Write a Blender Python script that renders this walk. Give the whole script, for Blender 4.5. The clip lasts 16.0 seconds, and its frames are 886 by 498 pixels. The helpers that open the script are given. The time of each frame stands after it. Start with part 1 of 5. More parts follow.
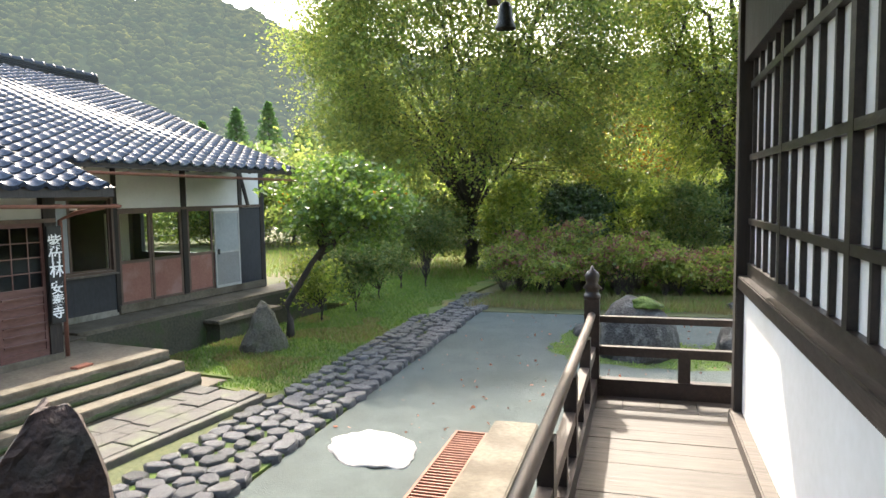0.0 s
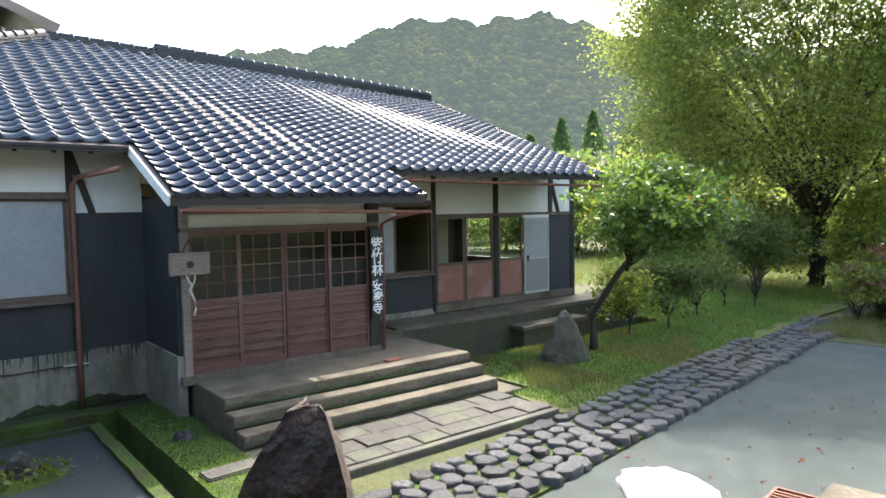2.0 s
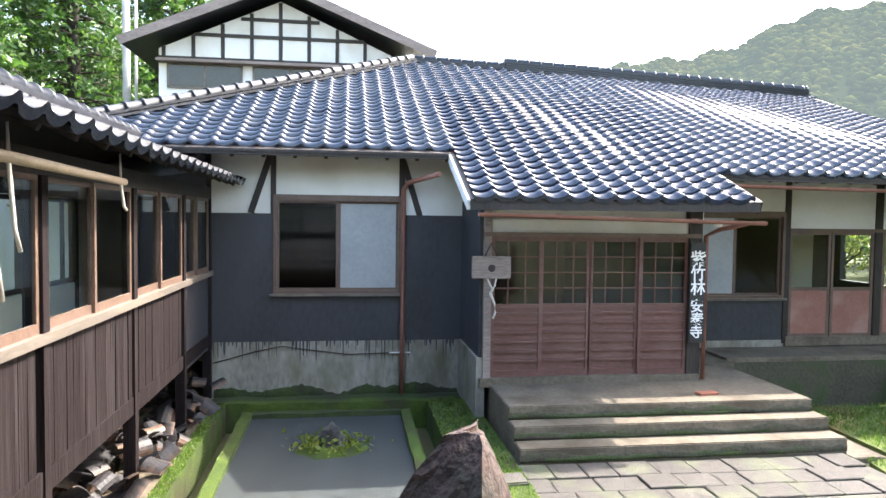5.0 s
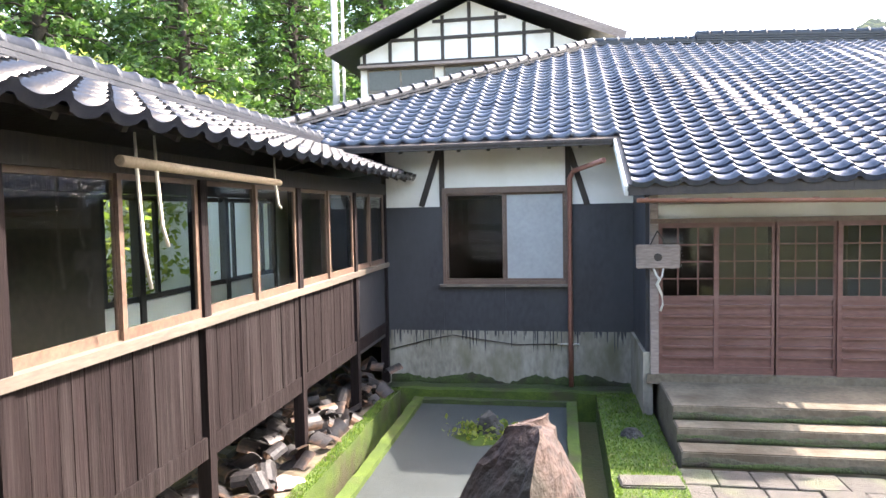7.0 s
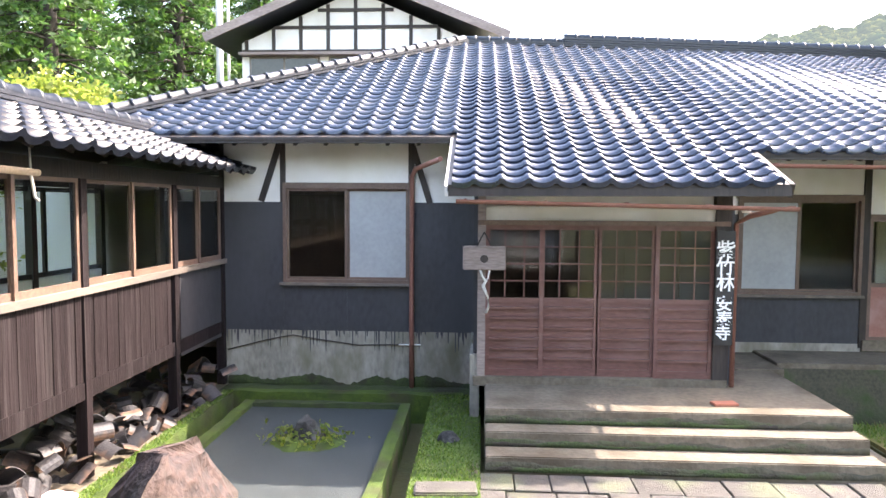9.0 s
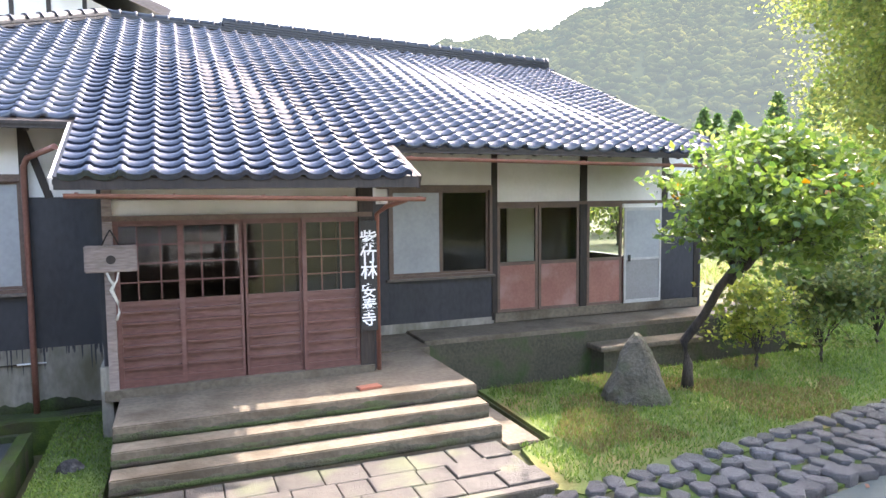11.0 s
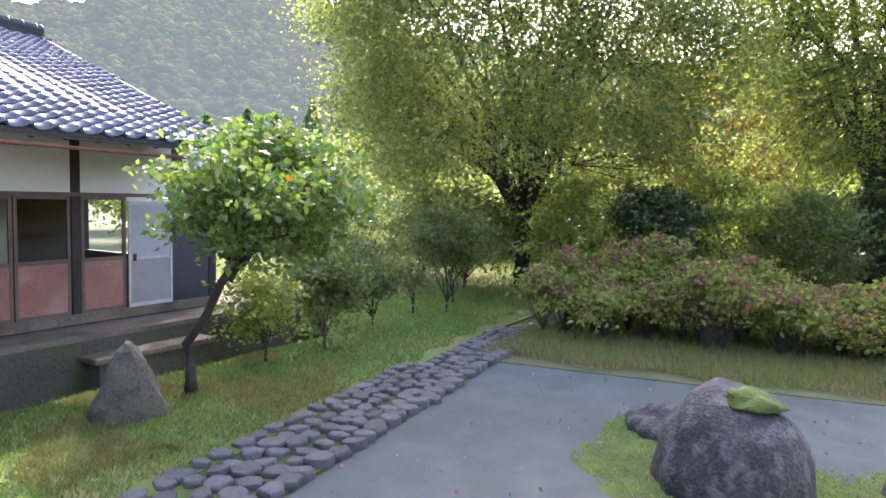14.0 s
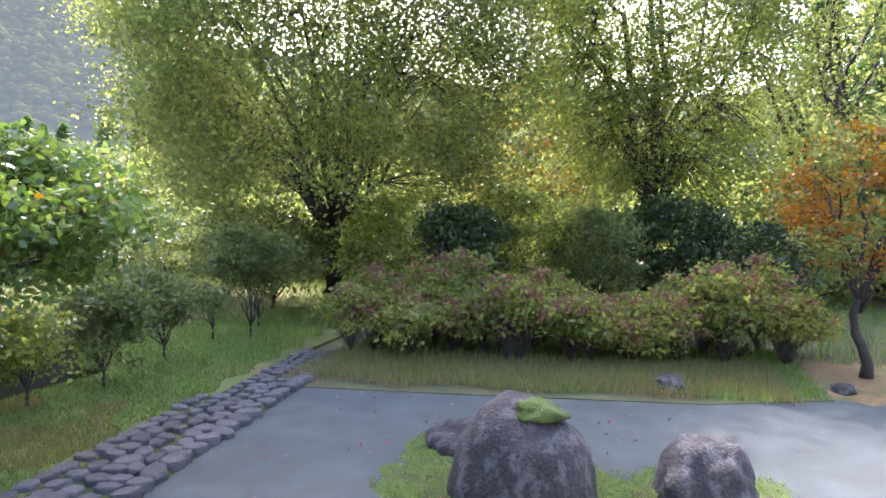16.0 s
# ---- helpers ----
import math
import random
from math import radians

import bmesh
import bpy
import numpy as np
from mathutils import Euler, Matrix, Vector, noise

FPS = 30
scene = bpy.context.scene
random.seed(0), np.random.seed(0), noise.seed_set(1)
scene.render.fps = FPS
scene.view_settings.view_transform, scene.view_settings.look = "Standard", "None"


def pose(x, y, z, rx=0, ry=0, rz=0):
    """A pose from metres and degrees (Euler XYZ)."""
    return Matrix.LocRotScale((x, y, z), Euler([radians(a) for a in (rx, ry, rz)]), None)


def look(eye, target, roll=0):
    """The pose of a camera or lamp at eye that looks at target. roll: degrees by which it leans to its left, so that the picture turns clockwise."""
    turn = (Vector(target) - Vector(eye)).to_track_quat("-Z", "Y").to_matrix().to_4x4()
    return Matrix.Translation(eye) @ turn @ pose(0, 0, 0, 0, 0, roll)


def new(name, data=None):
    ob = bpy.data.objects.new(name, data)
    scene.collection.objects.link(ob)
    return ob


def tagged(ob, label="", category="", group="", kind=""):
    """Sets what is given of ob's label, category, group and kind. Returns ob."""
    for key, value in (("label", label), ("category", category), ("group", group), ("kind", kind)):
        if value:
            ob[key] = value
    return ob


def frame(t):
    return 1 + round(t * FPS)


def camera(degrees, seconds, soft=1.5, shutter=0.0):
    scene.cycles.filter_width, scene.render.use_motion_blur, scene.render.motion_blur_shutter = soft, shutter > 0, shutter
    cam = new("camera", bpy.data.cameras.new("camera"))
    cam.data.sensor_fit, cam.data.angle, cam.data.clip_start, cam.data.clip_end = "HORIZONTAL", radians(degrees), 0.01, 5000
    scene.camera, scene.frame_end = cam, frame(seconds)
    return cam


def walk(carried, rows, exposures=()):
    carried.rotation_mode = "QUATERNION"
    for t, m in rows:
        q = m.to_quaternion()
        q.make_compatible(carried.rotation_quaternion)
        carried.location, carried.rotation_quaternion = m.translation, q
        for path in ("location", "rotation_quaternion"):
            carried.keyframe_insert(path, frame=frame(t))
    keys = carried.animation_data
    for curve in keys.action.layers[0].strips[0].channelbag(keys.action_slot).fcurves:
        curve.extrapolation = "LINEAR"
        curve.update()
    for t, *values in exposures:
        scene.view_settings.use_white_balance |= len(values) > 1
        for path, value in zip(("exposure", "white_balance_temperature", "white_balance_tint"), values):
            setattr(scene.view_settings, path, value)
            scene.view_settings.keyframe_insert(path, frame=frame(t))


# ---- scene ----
cam = camera(66.5, 16.0)
PATH = [
    (0, (-3.691, -9.209, 2.907), (-1.871, -8.395, 2.746), -0.9),
    (0.5, (-3.536, -9.24, 2.9), (-1.825, -8.214, 2.769), -0.9),
    (1, (-3.382, -9.247, 2.916), (-1.834, -7.987, 2.792), 0.2),
    (1.5, (-3.17, -9.237, 2.863), (-1.807, -7.778, 2.744), -0.7),
    (2, (-2.999, -9.094, 2.86), (-1.744, -7.542, 2.739), -0.9),
    (2.5, (-2.869, -9.059, 2.858), (-1.754, -7.403, 2.741), -1.3),
    (3, (-2.673, -9.096, 2.838), (-1.728, -7.337, 2.718), 0.6),
    (3.5, (-2.509, -9.054, 2.823), (-1.742, -7.211, 2.7), 0.1),
    (4, (-2.323, -8.943, 2.809), (-1.691, -7.049, 2.677), 0.4),
    (4.5, (-2.134, -8.902, 2.819), (-1.669, -6.959, 2.723), -0.6),
    (5, (-1.909, -8.925, 2.804), (-1.632, -6.946, 2.718), 0.7),
    (7.5, (-0.946, -8.869, 2.786), (-1.327, -6.908, 2.675), -1.6),
    (8, (-0.605, -8.708, 2.833), (-0.925, -6.737, 2.717), -1.0),
    (10.5, (0.467, -8.435, 2.821), (0.935, -6.497, 2.662), -0.2),
    (11, (0.649, -8.407, 2.845), (1.385, -6.554, 2.688), -0.5),
    (11.5, (0.842, -8.417, 2.836), (1.744, -6.639, 2.684), 1.8),
    (12, (0.992, -8.458, 2.818), (2.012, -6.744, 2.674), 2.6),
    (12.5, (1.12, -8.441, 2.811), (2.275, -6.815, 2.656), 1.3),
    (13, (1.267, -8.419, 2.834), (2.652, -6.986, 2.672), 1.5),
    (13.5, (1.389, -8.385, 2.828), (2.955, -7.152, 2.667), 1.2),
    (14, (1.535, -8.404, 2.795), (3.235, -7.361, 2.642), 1.4),
    (14.5, (1.661, -8.455, 2.785), (3.434, -7.539, 2.647), 1.7),
    (15, (1.779, -8.505, 2.833), (3.597, -7.68, 2.719), 2.3),
    (15.5, (1.821, -8.541, 2.817), (3.694, -7.847, 2.722), 2.3),
    (16, (1.89, -8.573, 2.826), (3.806, -8.009, 2.732), 1.0),
]
walk(cam, [(t, look(eye, target, roll)) for t, eye, target, roll in PATH], [(0, 2.35, 6650, 9), (1.5, 2.2, 6450, 9), (3.5, 2.15, 6200, 10), (5, 2.8, 6350, 13), (8, 3.15, 6600, 18), (10.5, 3.1, 6600, 20), (12.5, 2.85, 6350, 22), (14, 2.7, 6100, 28), (16, 2.6, 5950, 30)])

# ---- world, sun, exposure ----
SUN_AZ, SUN_EL = 24.0, 48.0
sun_dir = Vector((math.cos(radians(SUN_AZ)) * math.cos(radians(SUN_EL)), math.sin(radians(SUN_AZ)) * math.cos(radians(SUN_EL)), math.sin(radians(SUN_EL))))
world = bpy.data.worlds.new("world")
scene.world = world
world.use_nodes = True
wn = world.node_tree
sky = wn.nodes.new("ShaderNodeTexSky")
sky.sky_type, sky.sun_disc = "NISHITA", False
sky.sun_elevation, sky.sun_rotation = radians(SUN_EL), radians(90 - SUN_AZ)
sky.air_density, sky.dust_density, sky.ozone_density = 1.6, 4.0, 1.0
wn.links.new(sky.outputs[0], wn.nodes["Background"].inputs[0])
wn.nodes["Background"].inputs[1].default_value = 0.16
sun = new("sun", bpy.data.lights.new("sun", "SUN"))
sun.data.energy, sun.data.angle, sun.data.color = 2.4, radians(0.8), (1.0, 0.93, 0.82)
sun.matrix_world = look(sun_dir * 60, (0, 0, 0))

# ---- materials ----


def material(name, a, b, scale=6.0, rough=0.7, bump=0.2, metal=0.0, spec=0.5, stretch=(1, 1, 1), vary=0.0, fine=8.0, coat=0.0, dirt=None, dirt_scale=1.2, local=False):
    """Two base colours mixed by a coarse and a fine noise, relief from the fine one, and wear of a third colour."""
    m = bpy.data.materials.new(name)
    m.use_nodes = True
    n, l = m.node_tree.nodes, m.node_tree.links
    bsdf = n["Principled BSDF"]
    where = n.new("ShaderNodeTexCoord")
    mapping = n.new("ShaderNodeMapping")
    mapping.inputs["Scale"].default_value = stretch
    l.new(where.outputs["Object"], mapping.inputs[0])
    coarse, grain = n.new("ShaderNodeTexNoise"), n.new("ShaderNodeTexNoise")
    for node, size, detail in ((coarse, scale, 4), (grain, scale * fine, 6)):
        node.inputs["Scale"].default_value, node.inputs["Detail"].default_value = size, detail
        l.new(mapping.outputs[0], node.inputs["Vector"])
    both = n.new("ShaderNodeMath")
    both.operation = "ADD"
    l.new(coarse.outputs[0], both.inputs[0]), l.new(grain.outputs[0], both.inputs[1])
    ramp = n.new("ShaderNodeMapRange")
    ramp.inputs[1].default_value, ramp.inputs[2].default_value = 0.7, 1.3
    l.new(both.outputs[0], ramp.inputs[0])
    mix = n.new("ShaderNodeMix")
    mix.data_type = "RGBA"
    mix.inputs[6].default_value, mix.inputs[7].default_value = (*a, 1), (*b, 1)
    l.new(ramp.outputs[0], mix.inputs[0])
    colour = mix.outputs[2]
    if dirt:
        spots = n.new("ShaderNodeTexNoise")
        spots.inputs["Scale"].default_value, spots.inputs["Detail"].default_value = dirt_scale, 5
        l.new(mapping.outputs[0], spots.inputs["Vector"])
        edge = n.new("ShaderNodeMapRange")
        edge.inputs[1].default_value, edge.inputs[2].default_value = 0.5, 0.68
        l.new(spots.outputs[0], edge.inputs[0])
        over = n.new("ShaderNodeMix")
        over.data_type = "RGBA"
        l.new(edge.outputs[0], over.inputs[0]), l.new(colour, over.inputs[6])
        over.inputs[7].default_value = (*dirt, 1)
        colour = over.outputs[2]
    if vary:
        info, hsv = n.new("ShaderNodeObjectInfo"), n.new("ShaderNodeHueSaturation")
        geo = n.new("ShaderNodeNewGeometry")
        add, span = n.new("ShaderNodeMath"), n.new("ShaderNodeMapRange")
        add.operation = "ADD"
        l.new(info.outputs["Random"], add.inputs[0]), l.new(geo.outputs["Random Per Island"], add.inputs[1])
        span.inputs[2].default_value = 2.0
        span.inputs[3].default_value, span.inputs[4].default_value = 1 - vary, 1 + vary
        l.new(add.outputs[0], span.inputs[0]), l.new(span.outputs[0], hsv.inputs["Value"])
        l.new(colour, hsv.inputs["Color"])
        colour = hsv.outputs[0]
    l.new(colour, bsdf.inputs["Base Color"])
    rr = n.new("ShaderNodeMapRange")
    rr.inputs[3].default_value, rr.inputs[4].default_value = max(0.02, rough - 0.12), min(1, rough + 0.12)
    l.new(coarse.outputs[0], rr.inputs[0]), l.new(rr.outputs[0], bsdf.inputs["Roughness"])
    bsdf.inputs["Metallic"].default_value, bsdf.inputs["Specular IOR Level"].default_value = metal, spec
    bsdf.inputs["Coat Weight"].default_value = coat
    bsdf.inputs["Coat Roughness"].default_value = 0.15
    if bump:
        relief = n.new("ShaderNodeBump")
        relief.inputs["Strength"].default_value, relief.inputs["Distance"].default_value = bump, 0.02
        l.new(both.outputs[0], relief.inputs["Height"]), l.new(relief.outputs[0], bsdf.inputs["Normal"])
    return m


def leaf_material(name, a, b, glow=0.45, rough=0.45):
    """Leaves: diffuse, translucent and a little gloss, varied leaf by leaf."""
    m = bpy.data.materials.new(name)
    m.use_nodes = True
    n, l = m.node_tree.nodes, m.node_tree.links
    bsdf, out = n["Principled BSDF"], n["Material Output"]
    geo = n.new("ShaderNodeNewGeometry")
    mix = n.new("ShaderNodeMix")
    mix.data_type = "RGBA"
    mix.inputs[6].default_value, mix.inputs[7].default_value = (*a, 1), (*b, 1)
    l.new(geo.outputs["Random Per Island"], mix.inputs[0])
    l.new(mix.outputs[2], bsdf.inputs["Base Color"])
    bsdf.inputs["Roughness"].default_value = rough
    thin, blend, bright = n.new("ShaderNodeBsdfTranslucent"), n.new("ShaderNodeMixShader"), n.new("ShaderNodeHueSaturation")
    bright.inputs["Value"].default_value, bright.inputs["Saturation"].default_value = 2.2, 1.08
    l.new(mix.outputs[2], bright.inputs["Color"]), l.new(bright.outputs[0], thin.inputs[0])
    blend.inputs[0].default_value = glow
    l.new(bsdf.outputs[0], blend.inputs[1]), l.new(thin.outputs[0], blend.inputs[2]), l.new(blend.outputs[0], out.inputs[0])
    return m


def glass_material(name, tint=(0.9, 0.95, 0.95)):
    """A thin pane: clear, with the gloss that the angle gives it."""
    m = bpy.data.materials.new(name)
    m.use_nodes = True
    n, l = m.node_tree.nodes, m.node_tree.links
    n.remove(n["Principled BSDF"])
    clear, gloss, blend, angle = n.new("ShaderNodeBsdfTransparent"), n.new("ShaderNodeBsdfGlossy"), n.new("ShaderNodeMixShader"), n.new("ShaderNodeLayerWeight")
    power, span = n.new("ShaderNodeMath"), n.new("ShaderNodeMapRange")
    power.operation, power.inputs[1].default_value = "POWER", 4.0
    span.inputs[3].default_value, span.inputs[4].default_value = 0.03, 0.75
    clear.inputs[0].default_value = (*tint, 1)
    gloss.inputs["Roughness"].default_value = 0.03
    angle.inputs[0].default_value = 0.5
    l.new(angle.outputs["Facing"], power.inputs[0]), l.new(power.outputs[0], span.inputs[0]), l.new(span.outputs[0], blend.inputs[0]), l.new(clear.outputs[0], blend.inputs[1]), l.new(gloss.outputs[0], blend.inputs[2])
    l.new(blend.outputs[0], n["Material Output"].inputs[0])
    return m


M = {
    "tile": material("glazed_tile", (0.010, 0.014, 0.027), (0.026, 0.034, 0.054), 3, 0.23, 0.12, spec=0.6, vary=0.4, coat=0.15, dirt=(0.05, 0.05, 0.055), dirt_scale=2.0),
    "ridge": material("ridge_tile", (0.012, 0.014, 0.020), (0.034, 0.036, 0.043), 3, 0.42, 0.15, vary=0.3),
    "plaster": material("white_plaster", (0.74, 0.72, 0.68), (0.80, 0.78, 0.75), 2, 0.85, 0.08, dirt=(0.66, 0.63, 0.57), dirt_scale=1.0),
    "black": material("black_board", (0.026, 0.026, 0.030), (0.044, 0.044, 0.050), 2, 0.6, 0.06, stretch=(1, 1, 0.5), vary=0.04, dirt=(0.05, 0.05, 0.054), dirt_scale=0.8),
    "post": material("dark_timber", (0.014, 0.010, 0.008), (0.038, 0.027, 0.021), 4, 0.6, 0.25, stretch=(1, 1, 0.15)),
    "frame": material("brown_frame", (0.10, 0.062, 0.046), (0.165, 0.108, 0.078), 4, 0.5, 0.1),
    "sill": material("pale_sill", (0.095, 0.080, 0.066), (0.155, 0.132, 0.108), 5, 0.6, 0.15, stretch=(1, 0.2, 1), dirt=(0.20, 0.16, 0.12), dirt_scale=3),
    "door": material("red_brown_door", (0.10, 0.042, 0.034), (0.17, 0.078, 0.062), 4, 0.5, 0.2, stretch=(0.3, 1, 1), vary=0.12, dirt=(0.17, 0.095, 0.08), dirt_scale=2.5),
    "redpanel": material("faded_red_panel", (0.24, 0.10, 0.075), (0.31, 0.145, 0.11), 3, 0.6, 0.1, dirt=(0.35, 0.20, 0.17), dirt_scale=2),
    "concrete": material("concrete", (0.095, 0.077, 0.053), (0.175, 0.145, 0.103), 2.2, 0.85, 0.4, dirt=(0.075, 0.058, 0.036), dirt_scale=1.6),
    "basewall": material("stained_concrete", (0.18, 0.165, 0.135), (0.33, 0.305, 0.255), 1.6, 0.85, 0.2, stretch=(1.3, 1.3, 0.6), dirt=(0.15, 0.135, 0.085), dirt_scale=1.5),
    "moss": material("moss", (0.028, 0.055, 0.006), (0.085, 0.130, 0.013), 5, 0.95, 1.0, fine=14, dirt=(0.05, 0.045, 0.02), dirt_scale=2),
    "darkmoss": material("mossy_soil", (0.020, 0.028, 0.010), (0.05, 0.075, 0.016), 3, 0.95, 0.8, fine=12, dirt=(0.03, 0.024, 0.016), dirt_scale=2),
    "gravel": material("gravel", (0.040, 0.051, 0.047), (0.083, 0.100, 0.092), 2.0, 0.9, 0.6, fine=60, dirt=(0.049, 0.060, 0.053), dirt_scale=0.6),
    "ground": material("ground", (0.045, 0.055, 0.016), (0.10, 0.10, 0.035), 1.5, 0.95, 0.8, fine=16, dirt=(0.10, 0.075, 0.035), dirt_scale=0.5),
    "lawn": material("lawn_soil", (0.06, 0.09, 0.015), (0.12, 0.15, 0.03), 1.5, 0.95, 0.8, fine=20, dirt=(0.17, 0.12, 0.04), dirt_scale=0.7),
    "cobble": material("wet_cobble", (0.040, 0.039, 0.043), (0.125, 0.120, 0.122), 7, 0.36, 0.6, vary=0.6),
    "paving": material("paving_stone", (0.038, 0.034, 0.029), (0.095, 0.084, 0.072), 9, 0.5, 1.0, vary=0.25, dirt=(0.10, 0.11, 0.06), dirt_scale=2),
    "slab": material("pale_stepping_stone", (0.22, 0.21, 0.20), (0.34, 0.325, 0.31), 5, 0.6, 0.6),
    "rock": material("grey_rock", (0.012, 0.012, 0.011), (0.045, 0.043, 0.040), 3.5, 0.85, 1.0, dirt=(0.085, 0.085, 0.08), dirt_scale=7),
    "redrock": material("dark_red_rock", (0.013, 0.010, 0.009), (0.090, 0.054, 0.044), 3, 0.85, 1.0, dirt=(0.02, 0.02, 0.014), dirt_scale=3),
    "board": material("weathered_board", (0.0075, 0.0048, 0.0052), (0.020, 0.0135, 0.014), 3, 0.75, 0.4, spec=0.15, stretch=(3, 3, 0.12), vary=0.16, dirt=(0.030, 0.024, 0.024), dirt_scale=5),
    "deck": material("deck_board", (0.042, 0.032, 0.026), (0.098, 0.077, 0.063), 3, 0.6, 0.35, stretch=(1, 0.12, 1), vary=0.2),
    "rail": material("dark_rail_timber", (0.012, 0.008, 0.007), (0.036, 0.022, 0.018), 4, 0.42, 0.25, stretch=(0.2, 1, 1)),
    "palerail": material("worn_rail_board", (0.05, 0.034, 0.026), (0.12, 0.085, 0.066), 4, 0.5, 0.3, stretch=(0.15, 1, 1)),
    "bark": material("bark", (0.022, 0.018, 0.014), (0.065, 0.052, 0.042), 5, 0.9, 0.8, stretch=(1, 1, 0.3)),
    "copper": material("brown_gutter", (0.20, 0.085, 0.06), (0.28, 0.13, 0.10), 5, 0.45, 0.1),
    "rust": material("rusty_grate", (0.17, 0.07, 0.045), (0.30, 0.14, 0.09), 8, 0.8, 0.4),
    "signboard": material("dark_sign_board", (0.010, 0.009, 0.009), (0.025, 0.022, 0.02), 5, 0.5, 0.2),
    "paint": material("white_lettering", (0.75, 0.75, 0.72), (0.82, 0.82, 0.80), 10, 0.7, 0.0),
    "plank": material("grey_plank", (0.16, 0.12, 0.10), (0.30, 0.24, 0.21), 5, 0.7, 0.3, stretch=(0.2, 1, 1)),
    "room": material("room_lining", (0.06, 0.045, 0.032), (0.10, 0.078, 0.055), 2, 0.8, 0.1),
    "paper": material("frosted_pane", (0.30, 0.31, 0.31), (0.36, 0.37, 0.37), 2, 0.4, 0.0),
    "screen": material("grey_insect_screen", (0.22, 0.21, 0.20), (0.28, 0.27, 0.26), 3, 0.6, 0.1),
    "metal": material("dark_bronze", (0.03, 0.03, 0.028), (0.07, 0.07, 0.06), 8, 0.5, 0.2, metal=0.8),
    "oldtile": material("old_tile", (0.010, 0.010, 0.013), (0.038, 0.033, 0.031), 3, 0.55, 0.3, vary=0.5, dirt=(0.15, 0.078, 0.042), dirt_scale=3),
    "rope": material("white_rope", (0.5, 0.47, 0.40), (0.65, 0.62, 0.55), 20, 0.9, 0.3),
    "bamboo": material("bamboo", (0.32, 0.25, 0.17), (0.45, 0.36, 0.26), 6, 0.5, 0.1),
    "brick": material("red_brick", (0.30, 0.10, 0.06), (0.38, 0.15, 0.09), 8, 0.85, 0.3),
    # hill colours kept very dark; the haze emission set below lifts them
    "hill": material("hazed_hill_soil", (0.008, 0.012, 0.005), (0.016, 0.02, 0.008), 0.05, 1.0, 0.0, spec=0.0),
    "wood": material("hazed_hill_wood", (0.006, 0.016, 0.005), (0.066, 0.060, 0.014), 0.030, 1.0, 0.0, vary=0.6, fine=9, spec=0.0),
    # darker copy of the gravel: the pond corner's shade is in the colour
    "shadegravel": material("shaded_gravel", (0.020, 0.027, 0.027), (0.046, 0.056, 0.055), 2.5, 0.75, 0.6, fine=60),
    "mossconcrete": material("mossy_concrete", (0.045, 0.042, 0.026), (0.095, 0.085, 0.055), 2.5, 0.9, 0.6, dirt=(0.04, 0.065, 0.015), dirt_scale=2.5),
    "olive": material("olive_brown_rock", (0.045, 0.040, 0.030), (0.130, 0.115, 0.085), 3, 0.85, 1.0, dirt=(0.07, 0.075, 0.04), dirt_scale=3.5),
    "cream": material("cream_paper", (0.62, 0.52, 0.36), (0.70, 0.60, 0.44), 3, 0.8, 0.0),
    "smoketile": material("smoked_tile", (0.004, 0.005, 0.008), (0.011, 0.013, 0.018), 3, 0.22, 0.12, vary=0.4, spec=0.35, dirt=(0.016, 0.016, 0.016), dirt_scale=2.0),
    "darkglass": material("dark_window_pane", (0.02, 0.022, 0.022), (0.04, 0.042, 0.042), 2, 0.1, 0.0),
    "pink": material("pink_plastic", (0.55, 0.25, 0.25), (0.75, 0.68, 0.66), 6, 0.4, 0.2),
    "litter": material("leaf_litter", (0.10, 0.075, 0.03), (0.30, 0.17, 0.06), 8, 0.95, 0.8, fine=6, dirt=(0.08, 0.10, 0.02), dirt_scale=2),
    "pole": material("pale_pole", (0.35, 0.33, 0.30), (0.5, 0.48, 0.45), 5, 0.7, 0.2),
}
for far in ("wood", "hill"):  # haze before the distant backdrop, painted as a faint blue-grey emission
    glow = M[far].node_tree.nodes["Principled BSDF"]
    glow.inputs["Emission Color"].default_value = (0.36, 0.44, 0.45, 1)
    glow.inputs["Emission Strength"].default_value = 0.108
M["leaf_maple"] = leaf_material("maple_leaves", (0.066, 0.102, 0.031), (0.180, 0.189, 0.054), 0.7)
M["leaf_bright"] = leaf_material("bright_leaves", (0.078, 0.125, 0.026), (0.21, 0.225, 0.05), 0.62)
M["leaf_garden"] = leaf_material("glossy_garden_leaves", (0.045, 0.090, 0.018), (0.135, 0.185, 0.036), 0.4, 0.3)
M["leaf_dark"] = leaf_material("dark_leaves", (0.018, 0.035, 0.012), (0.05, 0.08, 0.02), 0.25, 0.35)
M["leaf_shrub"] = leaf_material("shrub_leaves", (0.050, 0.085, 0.024), (0.13, 0.145, 0.045), 0.55)
M["leaf_hedge"] = leaf_material("hydrangea_leaves", (0.08, 0.12, 0.024), (0.21, 0.215, 0.055), 0.6)
M["leaf_orange"] = leaf_material("orange_leaves", (0.14, 0.08, 0.01), (0.30, 0.13, 0.015))
M["leaf_cedar"] = leaf_material("cedar_foliage", (0.024, 0.065, 0.016), (0.080, 0.145, 0.030), 0.35)
M["flower"] = leaf_material("dry_flower_heads", (0.13, 0.06, 0.045), (0.24, 0.12, 0.085))
M["grass"] = leaf_material("grass_blades", (0.055, 0.115, 0.020), (0.15, 0.205, 0.045), 0.4)
M["straw"] = leaf_material("straw_grass", (0.11, 0.095, 0.035), (0.22, 0.18, 0.075), 0.3)
M["glass"] = glass_material("glass")

# ---- building helpers ----


